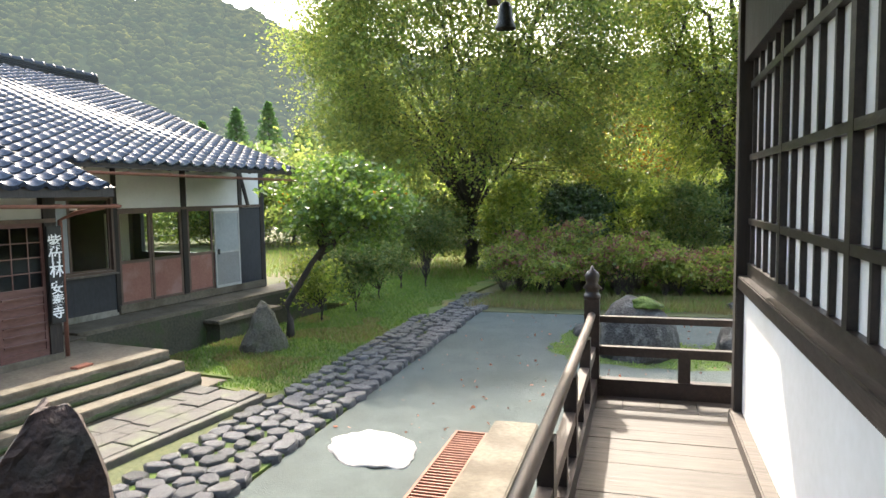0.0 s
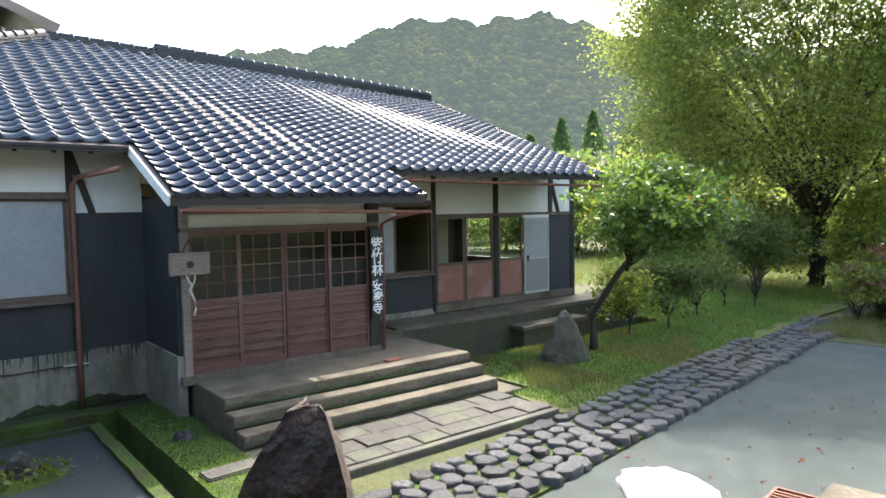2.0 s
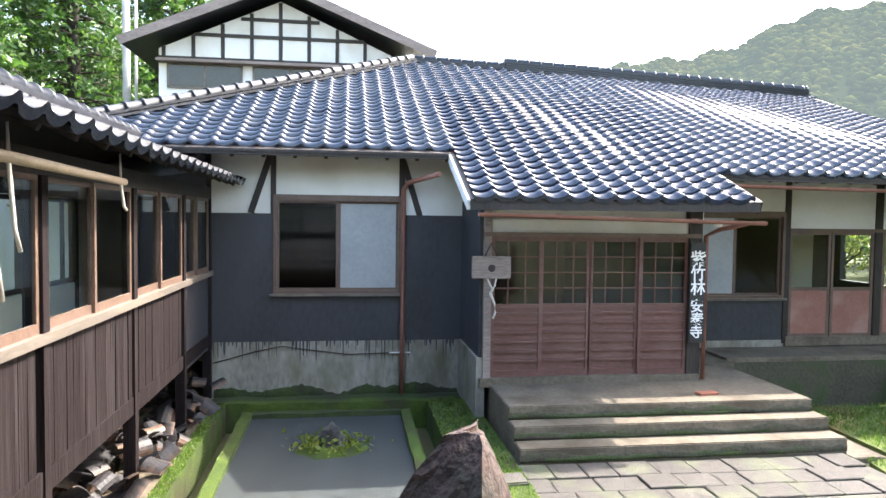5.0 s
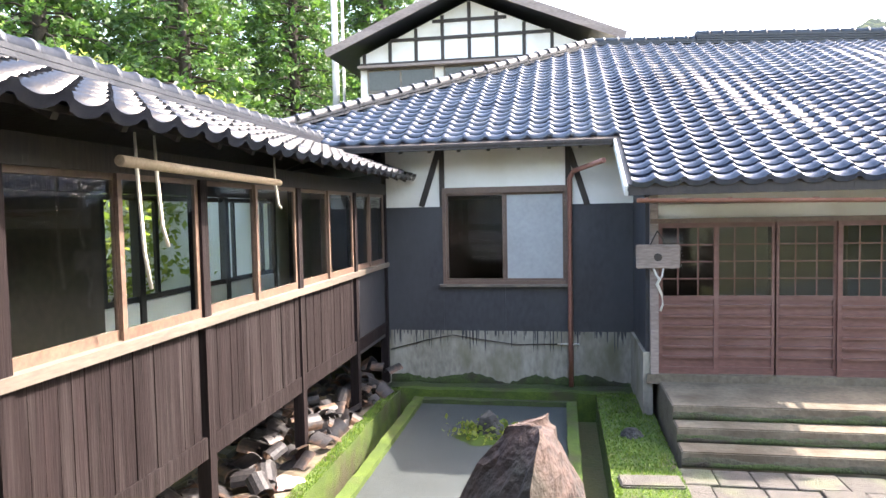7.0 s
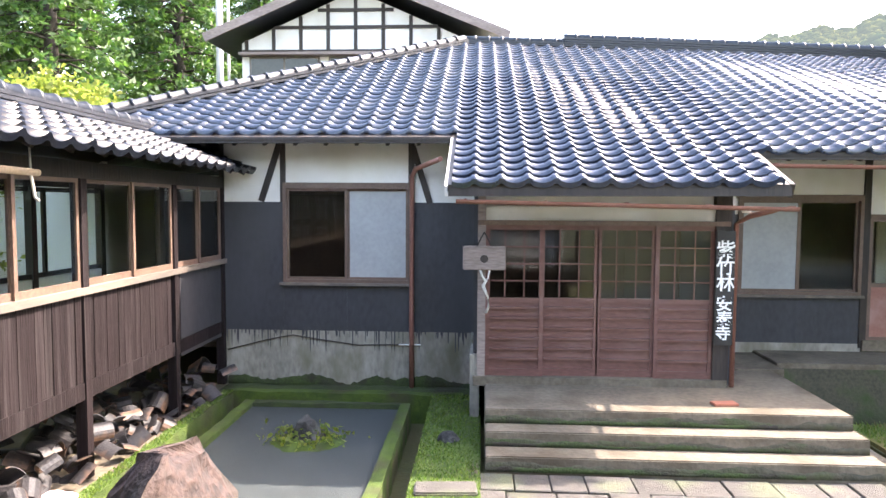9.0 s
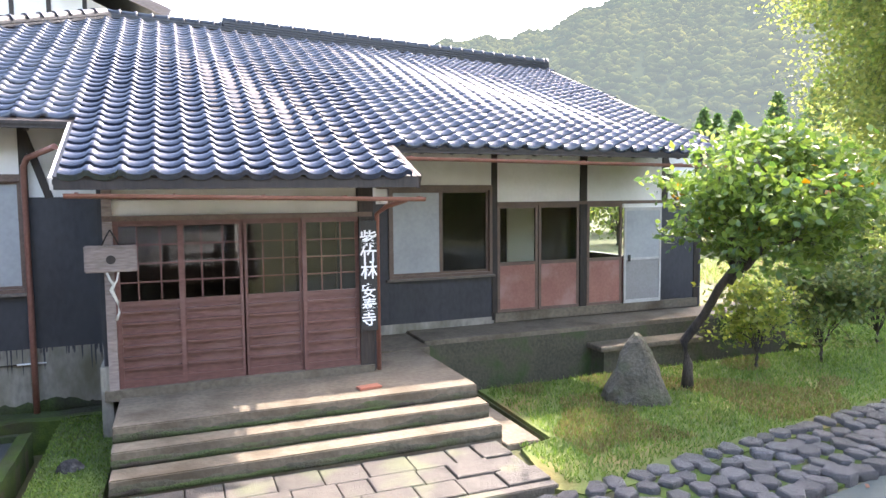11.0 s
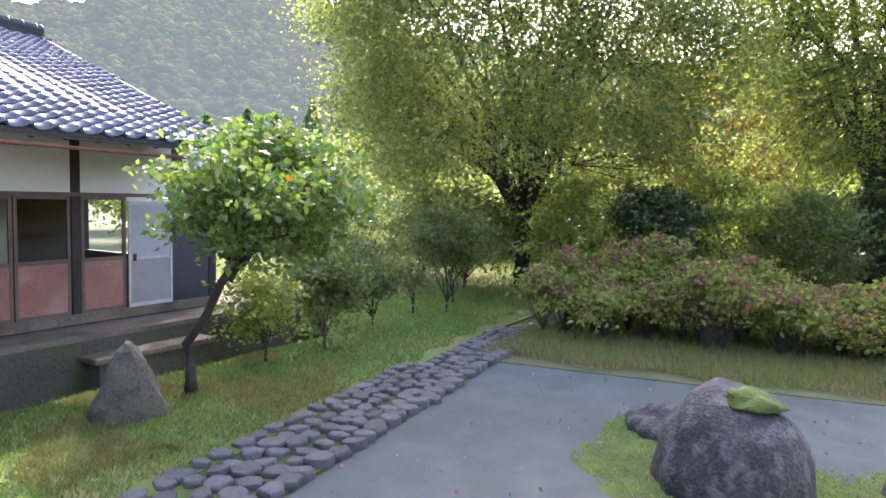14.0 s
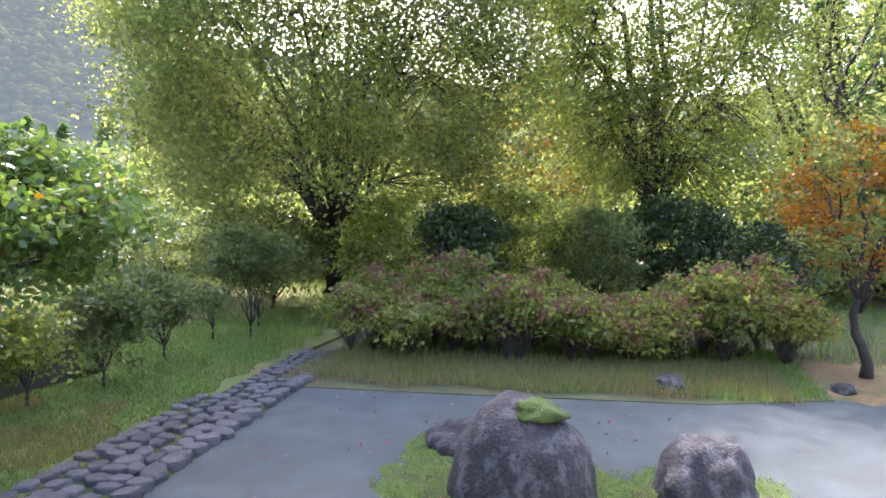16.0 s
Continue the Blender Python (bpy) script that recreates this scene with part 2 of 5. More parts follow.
def part(name, bm, mat, parent=None, label=""):
    """Links a bmesh as one mesh object."""
    me = bpy.data.meshes.new(name)
    bm.normal_update()
    bm.to_mesh(me)
    bm.free()
    me.materials.append(M[mat])
    ob = new(name, me)
    ob.parent = parent
    return tagged(ob, label)


def raw(name, verts, faces, mat, parent=None, smooth=False):
    me = bpy.data.meshes.new(name)
    me.from_pydata([tuple(v) for v in verts], [], faces)
    me.materials.append(M[mat])
    if smooth:
        me.shade_smooth()
    ob = new(name, me)
    ob.parent = parent
    return ob


def thing(name, label, category, group="", kind="", at=None):
    ob = new(name)
    ob.empty_display_size = 0.1
    if at is not None:
        ob.matrix_world = at
    return tagged(ob, label, category, group, kind)


def box(bm, x0, x1, y0, y1, z0, z1, m=None):
    v = [bm.verts.new((x, y, z)) for z in (z0, z1) for y in (y0, y1) for x in (x0, x1)]
    for f in ((0, 2, 3, 1), (4, 5, 7, 6), (0, 1, 5, 4), (2, 6, 7, 3), (0, 4, 6, 2), (1, 3, 7, 5)):
        bm.faces.new([v[i] for i in f])
    if m is not None:
        bmesh.ops.transform(bm, matrix=m, verts=v)
    return v


def boxed(name, dims, mat, parent=None, label="", bevel=0.0):
    bm = bmesh.new()
    box(bm, *dims)
    if bevel:
        bmesh.ops.bevel(bm, geom=bm.edges[:], offset=bevel, segments=2, affect="EDGES")
    return part(name, bm, mat, parent, label)


def beam(bm, p, q, w, h):
    """A squared timber from p to q."""
    p, q = Vector(p), Vector(q)
    d = q - p
    m = Matrix.Translation(p) @ d.to_track_quat("X", "Z").to_matrix().to_4x4()
    box(bm, 0, d.length, -w / 2, w / 2, -h / 2, h / 2, m)


def tube(bm, points, radii, n=8, closed=True):
    """A tapered tube along points."""
    rings = []
    for i, p in enumerate(points):
        a, b = points[max(i - 1, 0)], points[min(i + 1, len(points) - 1)]
        q = (Vector(b) - Vector(a)).to_track_quat("Z", "Y")
        rings.append([bm.verts.new(Vector(p) + q @ Vector((radii[i] * math.cos(k * math.tau / n), radii[i] * math.sin(k * math.tau / n), 0))) for k in range(n)])
    for r, s in zip(rings, rings[1:]):
        for k in range(n):
            bm.faces.new((r[k], r[(k + 1) % n], s[(k + 1) % n], s[k])).smooth = True
    if closed:
        bm.faces.new(rings[0][::-1])
        bm.faces.new(rings[-1])


def lump(seed, size, rough=0.25, level=3, flat=0.0):
    """A stone: a ball pushed about by noise, with a flat foot at z = 0."""
    bm = bmesh.new()
    bmesh.ops.create_icosphere(bm, subdivisions=level, radius=1.0)
    for v in bm.verts:
        d = v.co.normalized()
        k = 1 + rough * noise.noise(d * 1.3 + Vector((seed, seed * 2.1, 0))) + rough * 0.5 * noise.noise(d * 3.1 + Vector((0, seed, 3))) + rough * 0.2 * noise.noise(d * 8 + Vector((seed, 0, 0)))
        v.co = Vector((d.x * size[0] * k, d.y * size[1] * k, max(d.z * k, flat) * size[2]))
    for f in bm.faces:
        f.smooth = True
    return bm

# ---- the ground ----
HALL = pose(2.30, -7.98, 1.10, 0, 0, 7.6)  # corner of the hall's veranda floor
YARD = pose(2.30, -7.98, 0.0, 0, 0, 7.6)
DROP = -0.30
# x cuts, y cuts and the cells that lie low: the ditch round the pond bed and the trench along the walkway
XS = [-400, -60, -20, -4.0, -3.66, -3.36, -1.02, -0.72, 0.0, 4.12, 4.62, 11.6, 30, 80, 900]
YS = [-400, -60, -20, -8.0, -4.35, -4.05, -1.75, 0.35, 0.72, 1.0, 1.12, 1.45, 20, 60, 900]


def low(x, y):
    moat = -3.66 < x < -0.72 and -4.35 < y < 1.0 and not (-3.36 < x < -1.02 and -4.05 < y < 0.72)
    return moat or (4.12 < x < 4.62 and -1.75 < y < 1.12) or (4.12 < x < 11.6 and 0.35 < y < 1.12)


bm = bmesh.new()
cells = {}
for i, (a, b) in enumerate(zip(XS, XS[1:])):
    for j, (c, d) in enumerate(zip(YS, YS[1:])):
        z = DROP if low((a + b) / 2, (c + d) / 2) else -0.02
        cells[i, j] = z
        bm.faces.new([bm.verts.new(p) for p in ((a, c, z), (b, c, z), (b, d, z), (a, d, z))])
for (i, j), z in cells.items():
    for di, dj, edge in ((1, 0, ((i + 1, j), (i + 1, j + 1))), (0, 1, ((i, j + 1), (i + 1, j + 1)))):
        other = cells.get((i + di, j + dj), z)
        if other != z:
            (a, b), (c, d) = edge
            bm.faces.new([bm.verts.new(p) for p in ((XS[a], YS[b], z), (XS[c], YS[d], z), (XS[c], YS[d], other), (XS[a], YS[b], other))])
tagged(part("ground", bm, "ground"), "mossy leaf-strewn earth reaching to the hills", "ground", kind="structure")


def sheet(name, outline, z, mat, label, category, thick=0.03, m=Matrix()):
    bm = bmesh.new()
    top = [bm.verts.new(m @ Vector((x, y, z))) for x, y in outline]
    bot = [bm.verts.new(m @ Vector((x, y, z - thick))) for x, y in outline]
    bm.faces.new(top)
    for k in range(len(top)):
        bm.faces.new((bot[k], bot[(k + 1) % len(top)], top[(k + 1) % len(top)], top[k]))
    return tagged(part(name, bm, mat), label, category, kind="structure")


# gravel yard between the hall and the cobbled path, open towards the drive
sheet("gravel_yard", [(-6.2, -4.6), (-6.2, 2.05), (-3.4, 3.4), (10.05, 3.4), (10.2, 1.2), (10.6, -3.2), (13.5, -8.0), (24, -13), (24, -16), (9, -16), (0.6, -6), (0.6, -0.2)], 0.0, "gravel", "fine blue-grey gravel raked flat in the yard", "gravel", 0.03, YARD)
sheet("gravel_drive", [(13.6, -10.0), (24, -7.6), (40, -9.5), (40, -12.5), (24, -11.5)], -0.006, "gravel", "grey gravel drive leading past the shrubs", "drive", 0.02)
sheet("lawn", [(4.62, -1.75), (4.66, 0.35), (11.6, 0.35), (11.6, 1.45), (18, 2.4), (30, 4), (30, -1.5), (13.6, -2.0), (4.2, -3.22), (3.95, -2.95), (4.15, -1.9)], 0.03, "lawn", "short green lawn with yellowed patches", "lawn", 0.05)
sheet("hedge_bed", [(11.75, -3.2), (13.6, -2.7), (17.2, -2.6), (18.6, -11.8), (13.9, -11.6), (12.95, -9.6), (12.15, -5.6)], 0.014, "ground", "grassy bed under the hydrangea bushes", "grass bed", 0.07)
# pond bed filled with gravel, its shade put into the colour; its mossy kerb, the mossy banks
sheet("gravel_bed", [(-3.22, -3.92), (-1.16, -3.92), (-1.16, 0.58), (-3.22, 0.58)], 0.02, "shadegravel", "dry pond bed filled with fine grey gravel", "gravel bed", 0.03)


def kerb(name, x0, x1, y0, y1, z0, z1, mat, label, seed):
    """A kerb with a worn, uneven top."""
    bm = bmesh.new()
    lx, ly = x1 - x0, y1 - y0
    nx, ny = max(1, int(lx / 0.12)), max(1, int(ly / 0.12))
    bmesh.ops.create_grid(bm, x_segments=nx, y_segments=ny, size=0.5)
    for v in bm.verts:
        v.co = Vector((x0 + (v.co.x + 0.5) * lx, y0 + (v.co.y + 0.5) * ly, z1))
        v.co.z += 0.03 * noise.noise(Vector((v.co.x * 3, v.co.y * 3, seed)))
        v.co.x += 0.015 * noise.noise(Vector((v.co.y * 4, seed, 1)))
    ring = bmesh.ops.extrude_edge_only(bm, edges=[e for e in bm.edges if e.is_boundary])["geom"]
    for v in ring:
        if isinstance(v, bmesh.types.BMVert):
            v.co.z = z0
    bmesh.ops.recalc_face_normals(bm, faces=bm.faces[:])
    return tagged(part(name, bm, mat), label, "kerb", kind="structure")


for k, d in enumerate(((-3.36, -3.22, -4.05, 0.72), (-1.16, -1.02, -4.05, 0.72), (-3.22, -1.16, 0.58, 0.72), (-3.22, -1.16, -4.05, -3.92))):
    kerb("pond_kerb", *d, DROP, 0.08, "moss" if k < 2 else "darkmoss", "low stone kerb grown over with green moss", k + 1)
for k, d in enumerate(((-3.80, -3.64, -4.5, 1.0), (-0.74, -0.05, -3.3, 1.0), (-3.66, -0.3, 0.98, 1.14))):
    kerb("moss_bank", *d, DROP, 0.12, "moss", "mossy bank beside the dark drain ditch", k + 7)
kerb("moss_ground", -3.9, -0.12, 1.14, 1.52, -0.1, 0.10, "darkmoss", "dark mossy strip of earth along the wall", 12)
boxed("corridor_footing", (-6.0, -3.80, -6.5, 1.5, -0.1, 0.08), "concrete", None)
tagged(bpy.data.objects["corridor_footing"], "concrete footing strip under the corridor", "footing", kind="structure")

# ---- living quarters: setting pieces; heights count from the building's own datum ----
KZ = 0.10


def setting(name, dims, mat, label, category="wall", bevel=0.0):
    x0, x1, y0, y1, z0, z1 = dims
    return tagged(boxed(name, (x0, x1, y0, y1, z0 + KZ, z1 + KZ), mat, None, bevel=bevel), label, category, kind="structure")


WA, WB = 1.50, 2.00  # faces of the two stretches of front wall
setting("wall_base_1", (-4.0, -0.15, WA, WA + 0.2, -0.2, 0.83), "basewall", "rain-streaked concrete wall base")
setting("wall_base_2", (-0.19, -0.07, 0.0, WA, -0.2, 0.84), "basewall", "rain-streaked concrete base beside the porch")
setting("wall_base_3", (3.16, 5.72, WB, WB + 0.2, 0.40, 0.66), "basewall", "pale concrete wall base with small vents")


def boards(name, x0, x1, y, z0, z1, step=0.92):
    """Black vertical boarding with fine joints; y is its face."""
    t = thing(name, "black-stained board wall, smooth and dull", "wall", kind="structure")
    n = max(1, round((x1 - x0) / step))
    for i in range(n):
        a, b = x0 + (x1 - x0) * i / n, x0 + (x1 - x0) * (i + 1) / n
        boxed("board", (a + 0.001, b - 0.001, y + 0.001 * (i % 2), y + 0.03, z0 + KZ, z1 + KZ), "black", t)
    boxed("backing", (x0, x1, y + 0.03, y + 0.14, z0 + KZ, z1 + KZ), "black", t)
    return t


boards("wall_black_1", -4.0, -3.03, WA, 0.83, 2.77)
boards("wall_black_2", -3.03, -1.10, WA, 0.83, 1.56)
boards("wall_black_3", -1.10, -0.15, WA, 0.83, 2.77)
bm = bmesh.new()
box(bm, -0.15, -0.08, 0.05, WA, 0.84 + KZ, 2.95 + KZ)
tagged(part("wall_black_4", bm, "black"), "black-stained board side wall of the porch", "wall", kind="structure")
boards("wall_black_5", 3.12, 3.84, WB, 0.66, 2.62)
boards("wall_black_6", 3.84, 5.68, WB, 0.66, 1.40)
boards("wall_black_7", 9.26, 10.10, WB, 0.50, 2.56)
setting("wall_side_1", (3.02, 3.10, 0.12, WB + 0.1, 0.45, 3.3), "black", "dark board side wall of the porch")
for k, (y0, y1, z0, z1) in enumerate(((WB, 3.2, -0.1, 3.5), (6.2, 11.6, -0.1, 3.5), (3.2, 6.2, -0.1, 1.35), (3.2, 6.2, 2.5, 3.5))):
    setting(f"wall_end_{k + 1}", (10.10, 10.22, y0, y1, z0, z1), "black", "dark board end wall")
setting("wall_side_3", (-9.2, -9.08, WA, 11.6, -0.1, 3.6), "plaster", "plain plaster end wall")
setting("wall_back", (-9.2, 10.22, 11.6, 11.7, -0.1, 3.6), "plaster", "plain plaster back wall")
setting("wall_front_4", (-9.08, -5.8, WA, WA + 0.12, -0.1, 3.6), "plaster", "plain plaster wall past the corridor")
# white plaster bands
setting("wall_white_1", (-4.0, -3.03, WA + 0.01, WA + 0.13, 2.77, 3.75), "plaster", "white plaster band under the eaves")
setting("wall_white_2", (-3.03, -1.10, WA + 0.01, WA + 0.13, 3.06, 3.75), "plaster", "white plaster band over the window")
setting("wall_white_3", (-1.10, -0.15, WA + 0.01, WA + 0.13, 2.77, 3.75), "plaster", "white plaster band under the eaves")
setting("wall_white_4", (3.12, 5.68, WB + 0.01, WB + 0.13, 2.90, 3.85), "plaster", "white plaster band over the window")
setting("wall_white_5", (5.78, 7.44, WB + 0.01, WB + 0.13, 2.62, 3.80), "plaster", "white plaster panel between posts")
setting("wall_white_6", (7.58, 9.26, WB + 0.01, WB + 0.13, 2.62, 3.80), "plaster", "white plaster panel between posts")
setting("wall_white_7", (9.38, 10.10, WB + 0.01, WB + 0.13, 2.56, 3.80), "plaster", "white plaster panel beside the corner post")
setting("wall_white_8", (0.0, 2.83, 0.02, 0.12, 2.54, 2.72), "plaster", "white plaster strip over the entrance doors")
setting("wall_white_9", (3.12, 3.84, WB + 0.01, WB + 0.13, 2.62, 2.90), "plaster", "white plaster beside the window")
setting("wall_white_10", (-0.15, 3.1, 0.10, 0.14, 2.72, 3.3), "plaster", "plaster in the shade above the entrance")
# posts, plates, braces
for k, (x0, x1, y, z0, z1) in enumerate(((-3.07, -2.99, WA - 0.015, 2.77, 3.75), (-1.14, -1.05, WA - 0.015, 2.77, 3.75), (-4.0, -3.93, WA - 0.01, 0.83, 3.75), (5.68, 5.78, WB - 0.02, 0.60, 3.80), (7.44, 7.58, WB - 0.02, 0.60, 3.80), (9.26, 9.38, WB - 0.02, 2.56, 3.80), (10.04, 10.16, WB - 0.02, 0.5, 3.80), (-0.10, 0.0, -0.03, 0.50, 2.9), (2.83, 3.02, -0.02, 0.45, 2.9))):
    setting(f"post_{k + 1}", (x0, x1, y, y + 0.13, z0, z1), "post" if k != 7 else "plank", "upright dark timber post" if k != 7 else "weathered grey timber door post", "post")
for k, (p, q) in enumerate((((-3.07, 3.66), (-3.36, 2.78)), ((-1.08, 3.60), (-0.82, 2.76)), ((9.34, 3.42), (9.62, 2.58)))):
    bm = bmesh.new()
    y = (WA if k < 2 else WB) - 0.012
    beam(bm, (p[0], y + 0.05, p[1] + KZ), (q[0], y + 0.05, q[1] + KZ), 0.12, 0.09)
    tagged(part(f"brace_{k + 1}", bm, "post"), "slanting dark timber brace across the plaster", "brace", kind="structure")
for k, (x0, x1, y, z) in enumerate(((-3.03, -1.10, WA - 0.02, 3.0), (5.78, 10.04, WB - 0.03, 2.57), (-0.1, 3.0, -0.04, 2.49), (3.12, 5.68, WB - 0.02, 2.86))):
    setting(f"lintel_{k + 1}", (x0, x1, y, y + 0.12, z, z + 0.06), "frame", "brown timber lintel", "lintel")
# walkway, platform and steps of concrete
for k, (x0, x1, y0, z1) in enumerate(((0.0, 3.97, -1.12, 0.48), (0.0, 4.00, -1.40, 0.32), (0.0, 4.02, -1.70, 0.16))):
    setting(f"step_{k + 1}", (x0, x1, y0, 0.9 if k == 0 else y0 + 0.30, -0.4, z1), "concrete", "worn concrete step with mossy riser", "step", 0.012)
setting("platform_back", (3.1, 4.119, 0.9, WB, -0.4, 0.50), "concrete", "concrete platform beside the porch", "platform")
setting("threshold", (-0.15, 3.0, -0.06, 0.14, 0.45, 0.57), "concrete", "concrete door threshold", "threshold")
setting("walkway", (4.12, 11.6, 1.12, WB + 0.02, -0.4, 0.54), "concrete", "long concrete walkway along the front wall, mossy below", "walkway", 0.012)
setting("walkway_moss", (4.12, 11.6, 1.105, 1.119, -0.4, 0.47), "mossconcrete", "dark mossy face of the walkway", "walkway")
setting("walkway_sill", (5.72, 10.1, WB - 0.06, WB + 0.1, 0.56, 0.72), "concrete", "concrete sill under the doors", "sill")
setting("low_step", (7.0, 9.1, 0.66, 1.10, 0.19, 0.27), "concrete", "low concrete step by the walkway", "step", 0.012)
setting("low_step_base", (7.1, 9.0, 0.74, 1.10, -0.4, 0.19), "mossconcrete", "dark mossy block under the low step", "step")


def ragged(name, x0, x1, y, z0, z1, mat, label, seed, parent=None, fall=False, thick=0.012):
    """A crust with a torn edge on an upright face that looks to -y: moss climbing up, or runs of paint falling."""
    bm = bmesh.new()
    n = max(8, int((x1 - x0) / 0.035))
    rows = []
    for i in range(n + 1):
        x = x0 + (x1 - x0) * i / n
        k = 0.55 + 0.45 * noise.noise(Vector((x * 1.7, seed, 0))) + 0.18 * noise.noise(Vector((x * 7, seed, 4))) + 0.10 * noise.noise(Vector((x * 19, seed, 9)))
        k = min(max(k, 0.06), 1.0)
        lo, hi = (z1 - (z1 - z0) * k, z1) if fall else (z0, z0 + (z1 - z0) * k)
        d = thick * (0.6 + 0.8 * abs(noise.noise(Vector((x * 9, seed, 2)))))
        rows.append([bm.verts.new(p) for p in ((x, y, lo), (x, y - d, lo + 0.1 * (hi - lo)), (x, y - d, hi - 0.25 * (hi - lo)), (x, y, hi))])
    for p, q in zip(rows, rows[1:]):
        for j in range(3):
            bm.faces.new((p[j], q[j], q[j + 1], p[j + 1])).smooth = True
    ob = part(name, bm, mat, parent)
    return tagged(ob, label, "moss", kind="structure") if parent is None else ob


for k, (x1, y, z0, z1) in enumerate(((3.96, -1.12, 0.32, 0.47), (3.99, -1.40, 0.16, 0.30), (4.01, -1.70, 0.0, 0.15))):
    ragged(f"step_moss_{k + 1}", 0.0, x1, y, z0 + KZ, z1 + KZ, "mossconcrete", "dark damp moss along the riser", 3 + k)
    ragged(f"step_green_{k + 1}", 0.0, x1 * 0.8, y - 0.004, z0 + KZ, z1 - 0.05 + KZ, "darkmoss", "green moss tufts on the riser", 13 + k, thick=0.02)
ragged("wall_moss", -3.9, -0.2, WA, 0.05, 0.34, "darkmoss", "dark green moss creeping up the concrete base", 21, thick=0.03)
drips = random.Random(12)
bm = bmesh.new()
for k in range(90):
    x, w, h = drips.uniform(-3.95, -0.22), drips.uniform(0.004, 0.013), drips.choice((0.06, 0.10, 0.16, 0.3)) * drips.uniform(0.6, 1.3)
    z = 0.83 + KZ
    v = [bm.verts.new(p) for p in ((x - w, WA - 0.003, z), (x + w, WA - 0.003, z), (x + w * 0.7, WA - 0.003, z - h * 0.7), (x, WA - 0.003, z - h), (x - w * 0.7, WA - 0.003, z - h * 0.7))]
    bm.faces.new(v[::-1])
runs = part("paint_run_mass", bm, "black", bpy.data.objects["wall_base_1"], "black paint runs down the concrete")
tagged(runs, "black paint runs down the concrete", kind="stuff")
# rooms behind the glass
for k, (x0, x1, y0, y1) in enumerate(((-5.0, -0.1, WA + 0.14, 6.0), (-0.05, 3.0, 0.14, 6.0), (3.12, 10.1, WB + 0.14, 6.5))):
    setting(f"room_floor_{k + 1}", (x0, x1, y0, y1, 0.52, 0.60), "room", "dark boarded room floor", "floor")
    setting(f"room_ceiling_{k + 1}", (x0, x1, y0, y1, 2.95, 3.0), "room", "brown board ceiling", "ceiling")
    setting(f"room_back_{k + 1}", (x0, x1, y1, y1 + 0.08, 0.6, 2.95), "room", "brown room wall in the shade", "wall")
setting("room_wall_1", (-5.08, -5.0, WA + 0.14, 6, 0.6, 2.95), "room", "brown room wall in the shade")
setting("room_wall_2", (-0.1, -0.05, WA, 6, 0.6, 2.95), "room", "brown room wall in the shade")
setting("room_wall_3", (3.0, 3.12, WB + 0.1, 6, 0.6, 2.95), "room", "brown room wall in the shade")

# ---- the tiled roofs ----


def roof_z(x, y):
    t = min(max(x / 9.5, 0), 1)
    return KZ + (1 - t) * (3.65 + 0.436 * (y - 0.75)) + t * (3.40 + 0.363 * (y - 0.25))


def ridge_y(x):
    return 6.95 + 0.055 * max(x, 0)


TW, TL = 0.305, 0.235  # a tile's cover


def tile_mesh(eave=False, mat="tile"):
    """A pantile: a shallow trough and a roll, with a thick lower edge."""
    prof = []
    for i in range(10):
        u = i / 9
        prof.append((u * TW * 1.02, -0.022 * math.sin(math.pi * u / 0.66) if u < 0.66 else 0.038 * math.sin(math.pi * (u - 0.66) / 0.34)))
    drop = 0.065 if eave else 0.026
    verts = [(x, -0.012, z + 0.030 - drop) for x, z in prof] + [(x, -0.012, z + 0.030) for x, z in prof] + [(x, TL + 0.03, z + 0.002) for x, z in prof]
    faces = [(i, i + 1, i + 11, i + 10) for i in range(9)] + [(i + 10, i + 11, i + 21, i + 20) for i in range(9)]
    me = bpy.data.meshes.new("roof_tile")
    me.from_pydata(verts, [], faces)
    me.materials.append(M[mat])
    for p in me.polygons[9:]:
        p.use_smooth = True
    return me


TILE, EAVE_TILE = tile_mesh(), tile_mesh(True)


def tiling(surface, x0, x1, y0, y1, inside, nearest=None):
    """Poses of tiles on a sloping surface z = surface(x, y), eaves at y0; and which are eave tiles."""
    out = []
    for i in range(int(round((x1 - x0) / TW))):
        x = x0 + i * TW
        slope = (surface(x, y0 + 1) - surface(x, y0))
        step = TL / math.hypot(1, slope)
        first = True
        for j in range(int((y1 - y0) / step) + 1):
            y = y0 + j * step
            if not inside(x + TW / 2, y + 0.02):
                continue
            dz = surface(x + TW, y) - surface(x, y)
            ex = Vector((TW, 0, dz)).normalized()
            ey = Vector((0, 1, slope)).normalized()
            m = Matrix((ex, ey, ex.cross(ey))).transposed().to_4x4()
            jit = Matrix.Translation((0, 0, random.uniform(-0.004, 0.004))) @ pose(0, 0, 0, random.uniform(-0.6, 0.6), random.uniform(-0.6, 0.6), 0)
            out.append((Matrix.Translation((x, y, surface(x, y) + 0.03)) @ m @ jit, first))
            first = False
    return out


def lay(tiles, parent, keep, place=Matrix(), kinds=None, mat="tile"):
    """Tiles that keep() takes become objects of their own, the rest one mesh."""
    verts, faces, count = [], [], 0
    for m, eave in tiles:
        me = (kinds or (TILE, EAVE_TILE))[eave]
        if count < 300 and keep(m.translation):
            ob = new("roof_tile", me)
            ob.matrix_world = place @ m
            ob.parent = parent
            count += 1
            continue
        base = len(verts)
        verts += [place @ m @ v.co for v in me.vertices]
        faces += [tuple(base + k for k in p.vertices) for p in me.polygons]
    if verts:
        tagged(raw("roof_tiles", verts, faces, mat, parent, True), kind="stuff")


